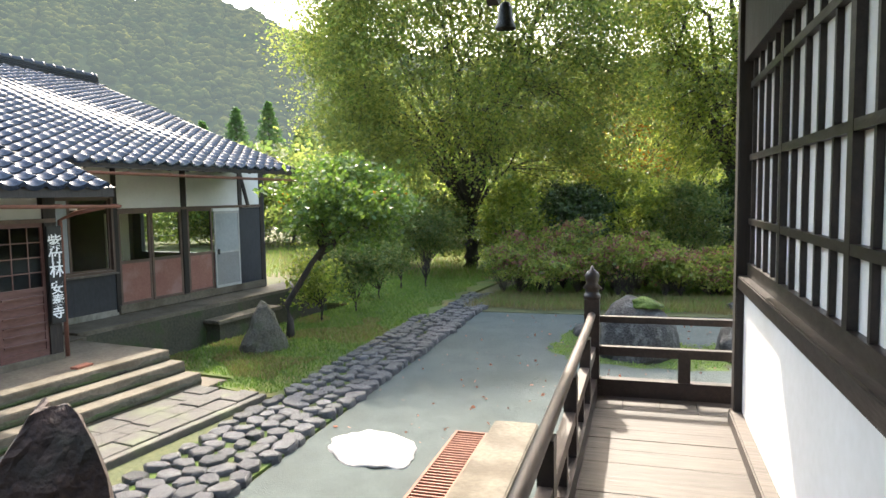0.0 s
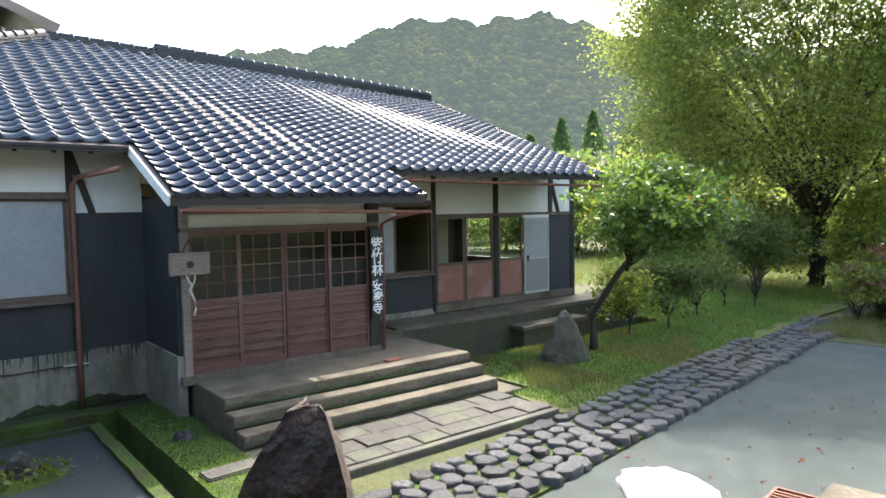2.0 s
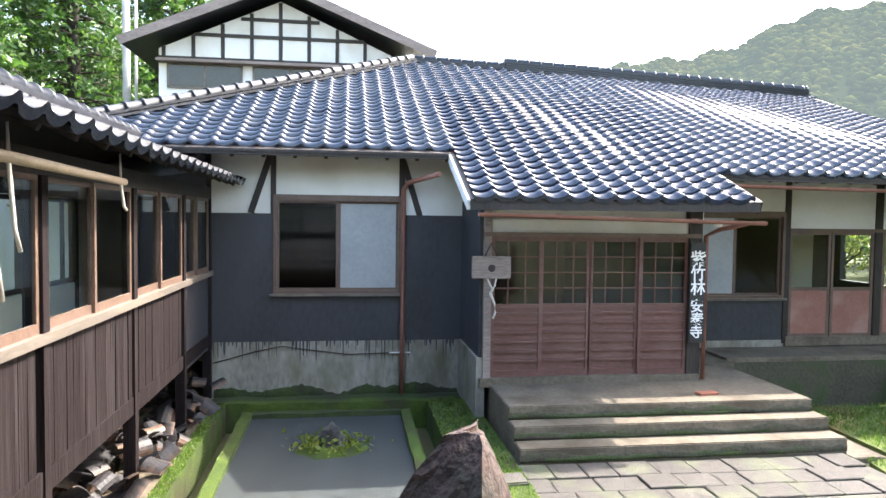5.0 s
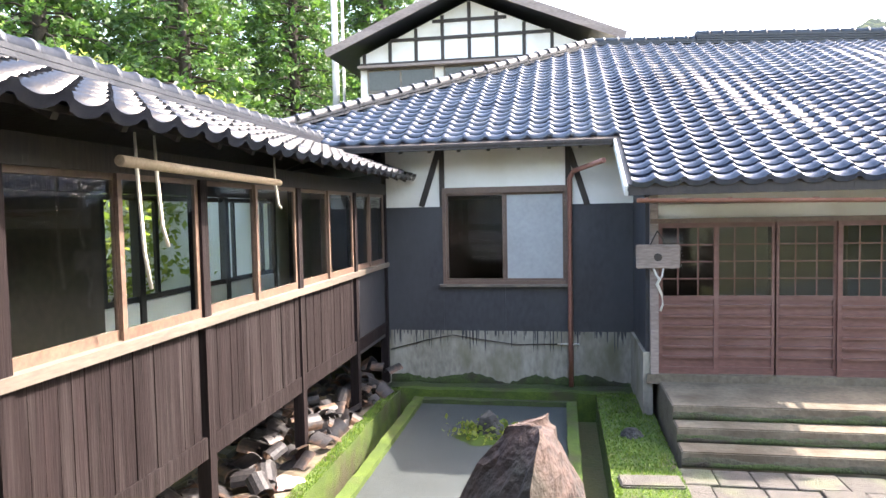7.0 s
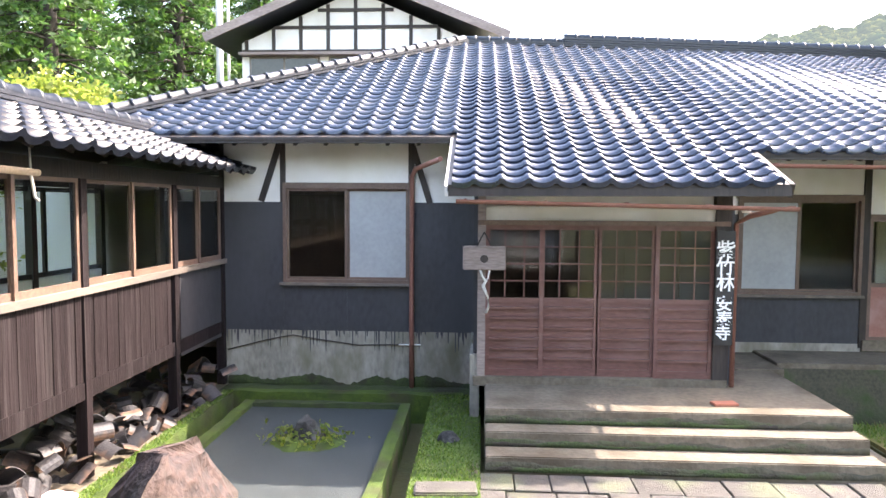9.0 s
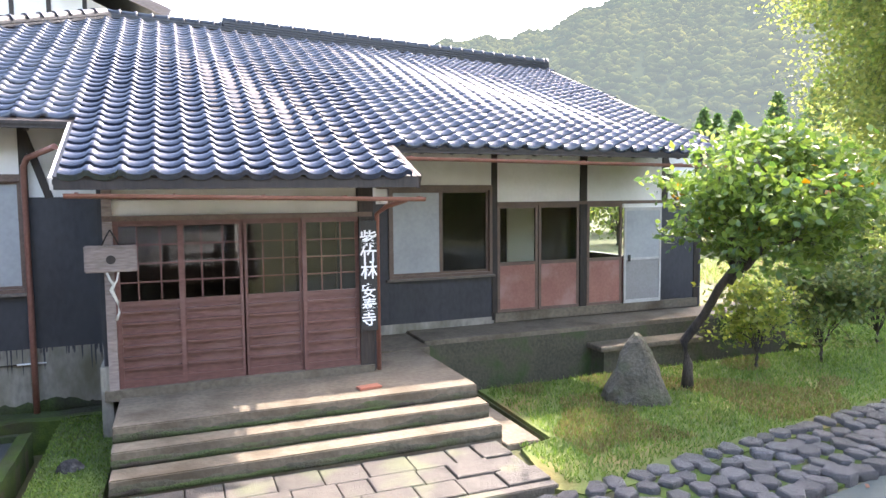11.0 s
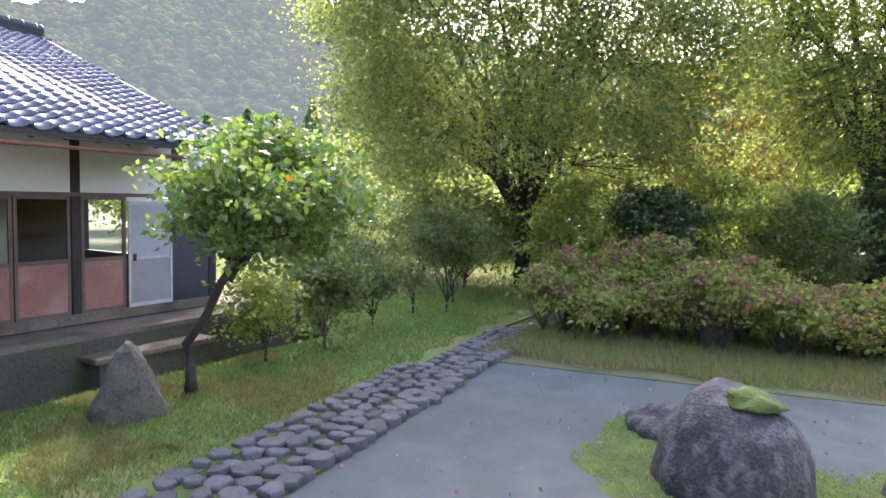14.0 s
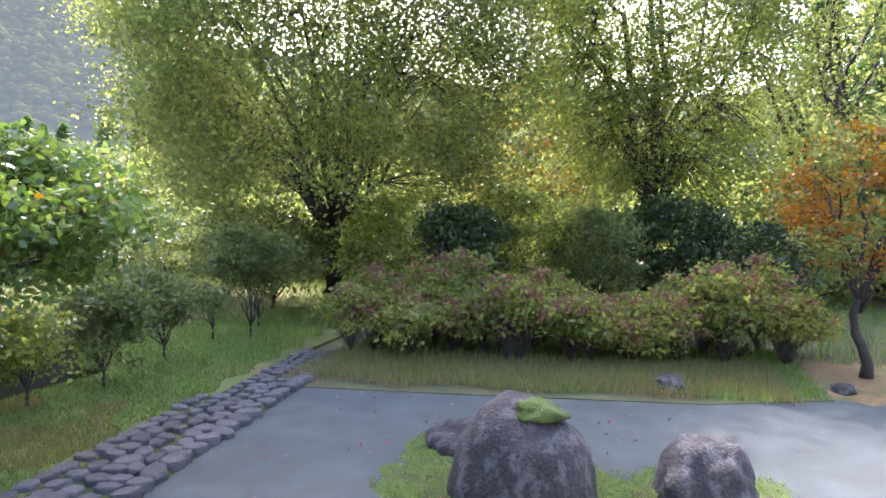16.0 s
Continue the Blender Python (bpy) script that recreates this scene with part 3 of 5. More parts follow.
def hip_inside(x, y):
    if y > ridge_y(x) - 0.05 or x > 9.15 + 0.1 * (y - 0.25):
        return False
    if x < -0.42:
        return y > 0.75 and y - 0.75 < (x + 6.6) * 1.03
    return y > -0.86 if x < 3.36 else y > 0.22


MAIN_TILES = tiling(roof_z, -6.5, 10.4, -0.85, 7.8, hip_inside)


def slab_under(name, corners, thick, mat, label, category="roof boarding"):
    bm = bmesh.new()
    top = [bm.verts.new(Vector(c)) for c in corners]
    bot = [bm.verts.new(Vector(c) - Vector((0, 0, thick))) for c in corners]
    bm.faces.new(top)
    bm.faces.new(bot[::-1])
    for k in range(len(top)):
        bm.faces.new((bot[k], bot[(k + 1) % len(top)], top[(k + 1) % len(top)], top[k]))
    bmesh.ops.triangulate(bm, faces=[f for f in bm.faces if len(f.verts) == 4])
    return tagged(part(name, bm, mat), label, category, kind="structure")


def rz(x, y, off=0.0):
    return (x, y, roof_z(x, y) + off)


slab_under("roof_deck_1", [rz(-6.4, 0.78), rz(-0.45, 0.78), rz(-0.45, ridge_y(0)), rz(-0.6, ridge_y(0))], 0.04, "post", "dark boards under the roof tiles")
slab_under("roof_deck_2", [rz(-0.45, -0.82), rz(3.36, -0.82), rz(3.36, ridge_y(3.36)), rz(-0.45, ridge_y(0))], 0.08, "post", "dark boards under the porch roof tiles")
slab_under("roof_deck_3", [rz(3.36, 0.26), rz(9.15, 0.26), rz(9.85, 7.45), rz(3.36, ridge_y(3.36))], 0.05, "post", "dark boards under the roof tiles")
slab_under("roof_back", [rz(-0.6, 6.97), rz(9.86, 7.48), (9.9, 12.6, 3.7), (-9.5, 12.6, 3.7), (-9.5, 9, 3.9)], 0.1, "ridge", "back slope of the tiled roof")
slab_under("roof_left", [rz(-0.6, 6.95), (-9.5, 9.0, 3.9), (-9.5, 0.78, 3.75), rz(-6.4, 0.78)], 0.1, "ridge", "side slope of the tiled roof")


def ridge(name, p, q, height, label, every=0.30):
    """A ridge: courses of flat tiles and a row of barrel tiles on top."""
    p, q = Vector(p), Vector(q)
    t = thing(name, label, "roof ridge", kind="structure")
    d = q - p
    m = Matrix.Translation(p) @ d.to_track_quat("X", "Z").to_matrix().to_4x4()
    n = max(2, int(height / 0.055))
    for k in range(n):
        bm = bmesh.new()
        w = 0.17 - 0.06 * k / n
        box(bm, 0, d.length, -w, w, k * 0.055, k * 0.055 + 0.040, m)
        part("ridge_course", bm, "ridge", t)
    top = n * 0.055
    i = 0.0
    while i < d.length - 0.05:
        bm = bmesh.new()
        a, b = i, min(i + every, d.length)
        tube(bm, [m @ Vector((a, 0, top)), m @ Vector((b - 0.05, 0, top)), m @ Vector((b - 0.05, 0, top)), m @ Vector((b, 0, top))], [0.085, 0.085, 0.105, 0.105], 10)
        part("barrel_tile", bm, "ridge", t)
        i += every
    return t


ridge("roof_ridge_main", rz(1.75, ridge_y(1.75), -0.02), rz(9.95, ridge_y(9.95), -0.02), 0.24, "dark main ridge of stacked tiles")
ridge("roof_ridge_low", rz(-0.5, 6.97, -0.02), rz(1.75, ridge_y(1.75), -0.02), 0.06, "low ridge of dark tiles")
ridge("roof_hip", rz(-0.45, 6.95, 0.0), rz(-6.4, 0.95, 0.02), 0.13, "grey-blue hip ridge of stacked tiles")
for k, (p, q, w, h) in enumerate(((rz(-6.3, 0.82, -0.075), rz(-0.5, 0.82, -0.075), 0.05, 0.05), (rz(-0.44, -0.80, -0.09), rz(3.36, -0.80, -0.09), 0.05, 0.10), (rz(3.36, 0.30, -0.08), rz(9.15, 0.30, -0.08), 0.05, 0.06), (rz(9.2, 0.25, -0.05), rz(9.9, 7.4, -0.05), 0.06, 0.2), (rz(-0.46, -0.80, -0.08), rz(-0.46, 0.85, -0.08), 0.04, 0.13), (rz(3.37, -0.80, -0.08), rz(3.37, 0.35, -0.08), 0.05, 0.16))):
    bm = bmesh.new()
    beam(bm, p, q, w, h)
    tagged(part(f"fascia_{k + 1}", bm, "plaster" if k == 4 else "post"), "pale painted barge board" if k == 4 else "dark timber fascia under the tiles", "fascia", kind="structure")
# eave soffits and rafters seen from below
for k, (a, b, y0, y1) in enumerate(((-4.4, -0.5, 0.85, WA + 0.1), (-0.3, 3.3, -0.7, 0.1), (3.4, 9.1, 0.35, WB + 0.1))):
    bm = bmesh.new()
    n = int((b - a) / 0.42)
    for i in range(n + 1):
        x = a + (b - a) * i / n
        beam(bm, rz(x, y0, -0.11), rz(x, y1, -0.11), 0.05, 0.07)
    tagged(part(f"rafters_{k + 1}", bm, "post"), "row of dark rafters under the eaves", "rafter", kind="structure")


def pipe(name, pts, r, label, mat="copper", n=8):
    bm = bmesh.new()
    tube(bm, pts, [r] * len(pts), n)
    return tagged(part(name, bm, mat), label, "pipe")


def gutter(name, p, q, r, label):
    t = thing(name, label, "gutter")
    p, q = Vector(p), Vector(q)
    m = Matrix.Translation(p) @ (q - p).to_track_quat("X", "Z").to_matrix().to_4x4()
    L = (q - p).length
    bm = bmesh.new()
    ring = [[bm.verts.new(m @ Vector((x, rr * math.cos(a), rr * math.sin(a)))) for rr in (r, r - 0.006) for a in [math.pi + math.pi * k / 8 for k in range(9)]] for x in (0, L)]
    for k in range(8):
        bm.faces.new((ring[0][k], ring[0][k + 1], ring[1][k + 1], ring[1][k])).smooth = True
        bm.faces.new((ring[0][k + 10], ring[0][k + 9], ring[1][k + 9], ring[1][k + 10])).smooth = True
    part("trough", bm, "copper", t)
    for i in range(int(L / 0.9) + 1):
        bm = bmesh.new()
        x = 0.1 + i * 0.9
        if x < L:
            box(bm, x, x + 0.02, -r, r + 0.05, 0, 0.012, m)
            part("bracket", bm, "copper", t)
    return t


gutter("porch_gutter", (-0.35, -0.86, 2.80 + KZ), (3.42, -0.86, 2.73 + KZ), 0.05, "brown copper-coloured gutter under the porch eave")
gutter("long_gutter", (3.5, 0.20, 3.27 + KZ), (9.2, 0.20, 3.20 + KZ), 0.05, "brown gutter under the long eave")
pipe("downpipe", [(-0.62, 0.70, 3.36 + KZ), (-1.02, 1.36, 3.26 + KZ), (-1.08, 1.42, 3.15 + KZ), (-1.08, 1.42, 1.2), (-1.08, 1.42, 0.08)], 0.038, "brown downpipe fixed to the black wall")
pipe("porch_downpipe", [(3.2, -0.80, 2.70 + KZ), (3.12, -0.30, 2.62 + KZ), (3.06, -0.05, 2.52 + KZ), (3.06, -0.05, 0.50 + KZ)], 0.032, "thin brown downpipe beside the porch post")


# ---- windows and doors ----
def sliding_window(name, x0, x1, z0, z1, y, label, panes, sill=True):
    """A framed window of sliding sashes; panes: 'glass' or 'paper' for each sash."""
    t = thing(name, label, "window", kind="structure")
    z0, z1 = z0 + KZ, z1 + KZ
    f = 0.05
    for d in ((x0, x1, z1 - f, z1), (x0, x1, z0, z0 + f), (x0, x0 + f, z0 + f, z1 - f), (x1 - f, x1, z0 + f, z1 - f)):
        boxed("window_frame", (d[0], d[1], y - 0.02, y + 0.10, d[2], d[3]), "frame", t)
    n = len(panes)
    w = (x1 - x0 - 2 * f) / n
    for i, kind in enumerate(panes):
        a = x0 + f + i * w
        yy = y + 0.02 + 0.03 * (i % 2)
        s = 0.035
        bm = bmesh.new()
        for d in ((a, a + w, z1 - f - s, z1 - f), (a, a + w, z0 + f, z0 + f + s), (a, a + s, z0 + f + s, z1 - f - s), (a + w - s, a + w, z0 + f + s, z1 - f - s)):
            box(bm, d[0], d[1], yy, yy + 0.028, d[2], d[3])
        sash = part("sash", bm, "frame", t)
        pane = boxed("pane", (a + s, a + w - s, yy + 0.010, yy + 0.016, z0 + f + s, z1 - f - s), kind, sash)
        if kind == "glass":
            pane.visible_shadow = False
    if sill:
        boxed("window_sill", (x0 - 0.05, x1 + 0.03, y - 0.07, y + 0.02, z0 - 0.035, z0), "sill", t)
    return t


sliding_window("window_1", -3.03, -1.10, 1.56, 3.02, WA - 0.01, "brown-framed sliding window with one frosted pane", ("glass", "paper"))
sliding_window("window_2", 3.84, 5.68, 1.40, 2.88, WB - 0.01, "brown-framed sliding window with one frosted pane", ("paper", "glass"))


def entrance_door(x0, w, y, k):
    """A sliding door: lattice of small panes above, boards with ledges below."""
    z0, zm, z1 = 0.57 + KZ, 1.54 + KZ, 2.49 + KZ
    t = thing("sliding_door", "red-brown wooden sliding door, glazed above and boarded below", "door", "entrance doors", at=Matrix.Translation((x0, y, z0)))
    h, hm = z1 - z0, zm - z0
    for d in ((0, 0.055, 0, h), (w - 0.055, w, 0, h)):
        boxed("stile", (d[0], d[1], 0, 0.035, d[2], d[3]), "door", t)
    for a, b in ((0, 0.09), (hm - 0.03, hm + 0.03), (h - 0.06, h)):
        boxed("door_rail", (0.055, w - 0.055, 0.002, 0.033, a, b), "door", t)
    boxed("door_panel", (0.055, w - 0.055, 0.023, 0.030, 0.09, hm - 0.03), "door", t)
    for i in range(6):
        z = 0.09 + (hm - 0.12) * (i + 0.9) / 6.5
        bm = bmesh.new()
        box(bm, 0.055, w - 0.055, -0.022, 0.022, z, z + 0.024)
        part("ledge", bm, "door", t)
    g0, g1 = hm + 0.03, h - 0.06
    for i in (1, 2):
        boxed("muntin", (w * i / 3 - 0.008, w * i / 3 + 0.008, 0.008, 0.026, g0, g1), "door", t)
    for i in range(1, 4):
        z = g0 + (g1 - g0) * i / 4
        boxed("glazing_bar", (0.055, w - 0.055, 0.008, 0.024, z - 0.008, z + 0.008), "door", t)
    p = boxed("pane", (0.055, w - 0.055, 0.016, 0.020, g0, g1), "glass", t)
    p.visible_shadow = False
    return t


for k, x in enumerate((0.0, 0.69, 1.40, 2.11)):
    entrance_door(x, 0.73, 0.012 + 0.04 * (k in (1, 2)), k)


def red_door(name, x0, x1, label, open_glass=True):
    z0, zm, z1 = 0.72 + KZ, 1.56 + KZ, 2.57 + KZ
    t = thing(name, label, "door", "red panel doors")
    y = WB
    for a, b in ((x0, x0 + 0.05), (x1 - 0.05, x1)):
        boxed("stile", (a, b, y, y + 0.04, z0, z1), "frame", t)
    for a, b in ((z0, z0 + 0.05), (zm - 0.03, zm + 0.03), (z1 - 0.05, z1)):
        boxed("door_rail", (x0 + 0.05, x1 - 0.05, y, y + 0.038, a, b), "frame", t)
    boxed("door_panel", (x0 + 0.05, x1 - 0.05, y + 0.008, y + 0.03, z0 + 0.05, zm - 0.03), "redpanel", t, "faded pinkish red panel")
    p = boxed("pane", (x0 + 0.05, x1 - 0.05, y + 0.015, y + 0.02, zm + 0.03, z1 - 0.05), "glass", t)
    p.visible_shadow = False


red_door("glazed_door", 5.79, 6.58, "glazed door with a faded red lower panel")
red_door("glazed_door", 6.60, 7.43, "glazed door with a faded red lower panel")
red_door("glazed_door", 7.60, 8.36, "glazed door with a faded red lower panel")
t = thing("screen_door", "pale aluminium insect-screen door, shut", "screen door")
for a, b, c, d in ((8.38, 8.42, 0.72, 2.50), (9.18, 9.22, 0.72, 2.50), (8.42, 9.18, 0.72, 0.78), (8.42, 9.18, 2.44, 2.50), (8.42, 9.18, 1.52, 1.56)):
    boxed("screen_frame", (a, b, WB - 0.05, WB - 0.02, c + KZ, d + KZ), "pole", t)
boxed("mesh_panel", (8.42, 9.18, WB - 0.037, WB - 0.033, 0.78 + KZ, 1.52 + KZ), "screen", t)
boxed("upper_pane", (8.42, 9.18, WB - 0.037, WB - 0.033, 1.56 + KZ, 2.44 + KZ), "paper", t)
boxed("door_handle", (8.46, 8.50, WB - 0.08, WB - 0.05, 1.50 + KZ, 1.62 + KZ), "metal", t)
setting("wall_panel_behind_screen", (8.38, 9.26, WB + 0.06, WB + 0.1, 0.72, 1.55), "redpanel", "red panel behind the screen door")
setting("wall_white_11", (8.38, 9.26, WB - 0.02, WB + 0.1, 2.50, 2.57), "plaster", "white strip over the screen door")
# ---- the roofed corridor ----
CX = -3.97
bays = [-6.02, -4.06, -2.12, -0.15, 1.44]
setting("corridor_floor", (-5.80, CX - 0.05, -8.3, 1.5, 0.92, 1.0), "board", "boarded corridor floor", "floor")
setting("corridor_beam", (CX - 0.06, CX + 0.03, -7.6, 1.5, 0.80, 0.97), "board", "long timber ground beam of the corridor", "beam")
setting("corridor_plate", (CX - 0.08, CX + 0.03, -7.6, 1.5, 2.97, 3.14), "post", "dark timber wall plate", "beam")
setting("corridor_sill", (CX - 0.06, CX + 0.07, -7.6, 1.5, 1.84, 1.91), "sill", "long pale timber window sill", "sill")
setting("corridor_far_low", (-5.86, -5.80, -2.75, 1.5, 0.9, 1.75), "plaster", "white-lined low corridor wall", "wall")
setting("corridor_far_wall", (-5.87, -5.80, -8.3, -2.75, 0.9, 2.95), "room", "plain brown boarded inner wall of the corridor", "wall")
setting("corridor_far_plate", (-5.86, -5.78, -8.3, 1.5, 2.95, 3.3), "post", "dark timber wall plate", "beam")
setting("corridor_end", (CX - 0.02, CX + 0.01, 0.02, 1.5, 0.74, 1.83), "black", "black boards at the end of the corridor", "wall")
for k, y in enumerate(bays + [-7.9]):
    setting(f"corridor_post_{k + 1}", (CX - 0.07, CX + 0.045, y - 0.05, y + 0.05, 0.0 if k < 4 else 0.0, 2.97), "board", "square timber corridor post", "post")
    setting(f"corridor_far_post_{k + 1}", (-5.88, -5.78, y - 0.05, y + 0.05, 0.0, 2.97), "post", "square timber corridor post", "post")
far_sash = thing("corridor_far_window", "dark timber window frames on the corridor's far side", "window", kind="structure")
for k in range(5):
    y = -2.70 + k * 0.94
    boxed("stile", (-5.855, -5.815, y - 0.03, y + 0.03, 1.86, 3.04), "post", far_sash)
for z in (1.86, 2.98):
    boxed("rail", (-5.862, -5.81, -2.74, 1.49, z, z + 0.06), "post", far_sash)
cladding = thing("corridor_cladding", "weathered dark vertical boards under the corridor windows", "wall", kind="structure")
y = -7.85
while y < 0.0:
    if not any(abs(y + 0.055 - b) < 0.095 for b in bays):
        w = random.uniform(0.105, 0.125)
        bm = bmesh.new()
        box(bm, CX - 0.02, CX + 0.012 + random.uniform(0, 0.008), y, y + w - 0.006, 0.95 + KZ, 1.85 + KZ)
        part("board", bm, "board", cladding)
        y += w
    else:
        y += 0.02
all_y = [-7.9] + bays
for k, (a, b) in enumerate(zip(all_y, all_y[1:])):
    t = thing(f"corridor_window_{k + 1}", "pair of brown-framed sliding corridor windows", "window", kind="structure")
    mid = (a + b) / 2
    for i, (c, d) in enumerate(((a + 0.05, mid + 0.02), (mid - 0.02, b - 0.05))):
        x = CX - 0.035 + 0.03 * i
        bm = bmesh.new()
        for y0, y1, z0, z1 in ((c, d, 1.91, 1.98), (c, d, 2.93, 2.97), (c, c + 0.045, 1.98, 2.93), (d - 0.045, d, 1.98, 2.93)):
            box(bm, x, x + 0.026, y0, y1, z0 + KZ, z1 + KZ)
        sash = part("sash", bm, "frame", t)
        p = boxed("pane", (x + 0.010, x + 0.015, c + 0.045, d - 0.045, 1.98 + KZ, 2.93 + KZ), "glass", sash)
        p.visible_shadow = False


def corridor_z(u, v):
    """Height over the corridor in its own axes: u along it, v up the slope from the near eave."""
    return 3.20 + KZ + 0.37 * v


CORR = Matrix(((0, -1, 0, -3.46), (1, 0, 0, 0), (0, 0, 1, 0), (0, 0, 0, 1)))
CORR_TILES = tiling(corridor_z, -8.2, 1.5, 0.0, 1.46, lambda x, y: True)
bm = bmesh.new()
for s, e in ((1, -3.52), (-1, -6.28)):
    v = [bm.verts.new(p) for p in ((e, -8.2, 3.225 + KZ), (e, 1.6, 3.225 + KZ), (-4.90, 1.6, 3.76 + KZ), (-4.90, -8.2, 3.76 + KZ))]
    w = [bm.verts.new(p.co - Vector((0, 0, 0.04))) for p in v]
    bm.faces.new(v if s > 0 else v[::-1]), bm.faces.new(w[::-1] if s > 0 else w)
    for k in range(4):
        bm.faces.new((v[k], v[(k + 1) % 4], w[(k + 1) % 4], w[k]))
tagged(part("corridor_roof_deck", bm, "post"), "dark boards under the corridor roof tiles", "roof boarding", kind="structure")
ridge("corridor_ridge", (-4.92, -8.2, 3.76 + KZ), (-4.92, 1.6, 3.76 + KZ), 0.10, "low tiled ridge of the corridor")
for k in range(18):
    y = -7.6 + k * 0.53
    bm = bmesh.new()
    beam(bm, (CX + 0.02, y, 3.385 + KZ), (-3.58, y, 3.19 + KZ), 0.045, 0.06)
    tagged(part("rafter_tail", bm, "post"), "dark rafter end under the corridor eave", "rafter", "corridor rafters", "structure")
t = thing("bamboo_rod", "pale bamboo rod hung on cords under the corridor eave", "rod")
bm = bmesh.new()
tube(bm, [(-3.72, -5.35, 3.02 + KZ), (-3.72, -3.1, 2.98 + KZ)], [0.035, 0.03], 10)
part("rod", bm, "bamboo", t)
for y, drop in ((-5.2, 0.7), (-5.0, 0.45), (-3.2, 0.2)):
    bm = bmesh.new()
    tube(bm, [(-3.72, y, 3.30), (-3.72, y + 0.01, 3.08), (-3.70, y + 0.02, 3.0 - drop * 0.6), (-3.69, y + 0.06, 3.05 - drop)], [0.008, 0.012, 0.012, 0.012], 6)
    part("cord", bm, "rope", t)

# ---- the hall and its veranda, laid out from the floor's front corner ----
def hall(name, dims, mat, label, category, bevel=0.0, kind="structure"):
    ob = boxed(name, dims, mat, None, bevel=bevel)
    ob.matrix_world = HALL
    return tagged(ob, label, category, kind=kind)


WV = -1.17
hall("hall_wall_low", (-9.0, -0.56, WV - 0.15, WV, 0.10, 1.06), "plaster", "smooth white plaster wall of the hall", "wall")
hall("hall_wall_sill", (-9.0, -0.50, WV - 0.16, WV + 0.09, -0.02, 0.10), "deck", "brown timber ground sill", "sill", 0.01)
hall("hall_window_rail", (-9.0, -0.56, WV - 0.15, WV + 0.05, 1.06, 1.16), "rail", "dark timber window rail", "rail", 0.008)
hall("hall_post_corner", (-0.58, -0.42, WV - 0.14, WV + 0.06, -0.02, 3.6), "post", "dark square corner post of the hall", "post", 0.008)
hall("hall_beam", (-9.0, -0.40, WV - 0.14, WV + 0.03, 2.75, 3.6), "post", "dark timber head beam", "beam")
hall("hall_wall_back", (-9.0, -0.56, WV - 0.26, WV - 0.20, 1.1, 2.8), "plaster", "pale wall behind the lattice", "wall")
hall("hall_wall_end", (-0.58, -0.44, -9.0, WV - 0.14, -0.9, 3.6), "plaster", "white plaster end wall of the hall", "wall")
hall("hall_back_1", (-9.1, -9.0, -9.0, 0.05, -1.0, 3.6), "plaster", "plain wall closing the veranda", "wall")
t = thing("lattice_window", "dark timber lattice window with white paper behind", "window", kind="structure")
t.matrix_world = HALL
for z in (1.16, 1.55, 2.02, 2.55):
    boxed("lattice_rail", (-8.9, -0.62, WV - 0.05, WV - 0.012, z, z + (0.10 if z == 1.16 else 0.045)), "rail", t)
u = -0.66
k = 0
while u > -7.0:
    wide = k % 5 == 4
    boxed("lattice_bar", (u - (0.07 if wide else 0.03), u, WV - 0.05, WV - 0.022 + 0.012 * wide, 1.26, 2.75), "rail", t)
    u -= 0.275
    k += 1
boxed("paper", (-8.9, -0.62, WV - 0.058, WV - 0.0505, 1.2, 2.75), "plaster", t, "white paper behind the bars")
# veranda floor of boards
deck = thing("veranda_floor", "weathered brown boards of the veranda floor", "floor", kind="structure")
deck.matrix_world = HALL
u = -0.42
while u > -9.0:
    w = random.uniform(0.20, 0.27)
    bm = bmesh.new()
    box(bm, u - w + 0.005, u, WV, 0.05, -0.05, random.uniform(-0.003, 0.002))
    part("board", bm, "deck", deck)
    u -= w
for k in range(11):
    bm = bmesh.new()
    box(bm, -0.41, 0.06, WV - 0.30 * k + 0.9, WV - 0.30 * k + 1.195, -0.05, -0.001)
    part("board", bm, "deck", deck)
hall("veranda_underfloor", (-9.0, 0.058, WV, 0.048, -0.075, -0.054), "post", "dark underfloor beneath the veranda boards", "floor")
hall("veranda_edge", (-9.0, 0.10, 0.05, 0.12, -0.22, 0.0), "rail", "dark timber edge of the veranda", "beam")
hall("veranda_end_edge", (0.06, 0.13, -4.0, 0.05, -0.22, 0.0), "rail", "dark timber edge of the veranda", "beam")
hall("veranda_skirt", (-9.0, -0.2, -0.35, -0.25, -1.15, -0.05), "post", "dark boards closing the space under the veranda", "wall")
t = thing("veranda_railing", "dark timber railing with round top rail and capped corner post", "railing", kind="structure")
t.matrix_world = HALL
bm = bmesh.new()
box(bm, -0.065, 0.065, -0.065, 0.065, 0.0, 0.86)
tube(bm, [(0, 0, z) for z in (0.86, 0.90, 0.905, 0.95, 0.955, 1.0, 1.03, 1.07, 1.10, 1.125, 1.16)], [0.075, 0.075, 0.06, 0.06, 0.085, 0.05, 0.06, 0.065, 0.05, 0.02, 0.004], 14)
part("corner_post", bm, "rail", t)
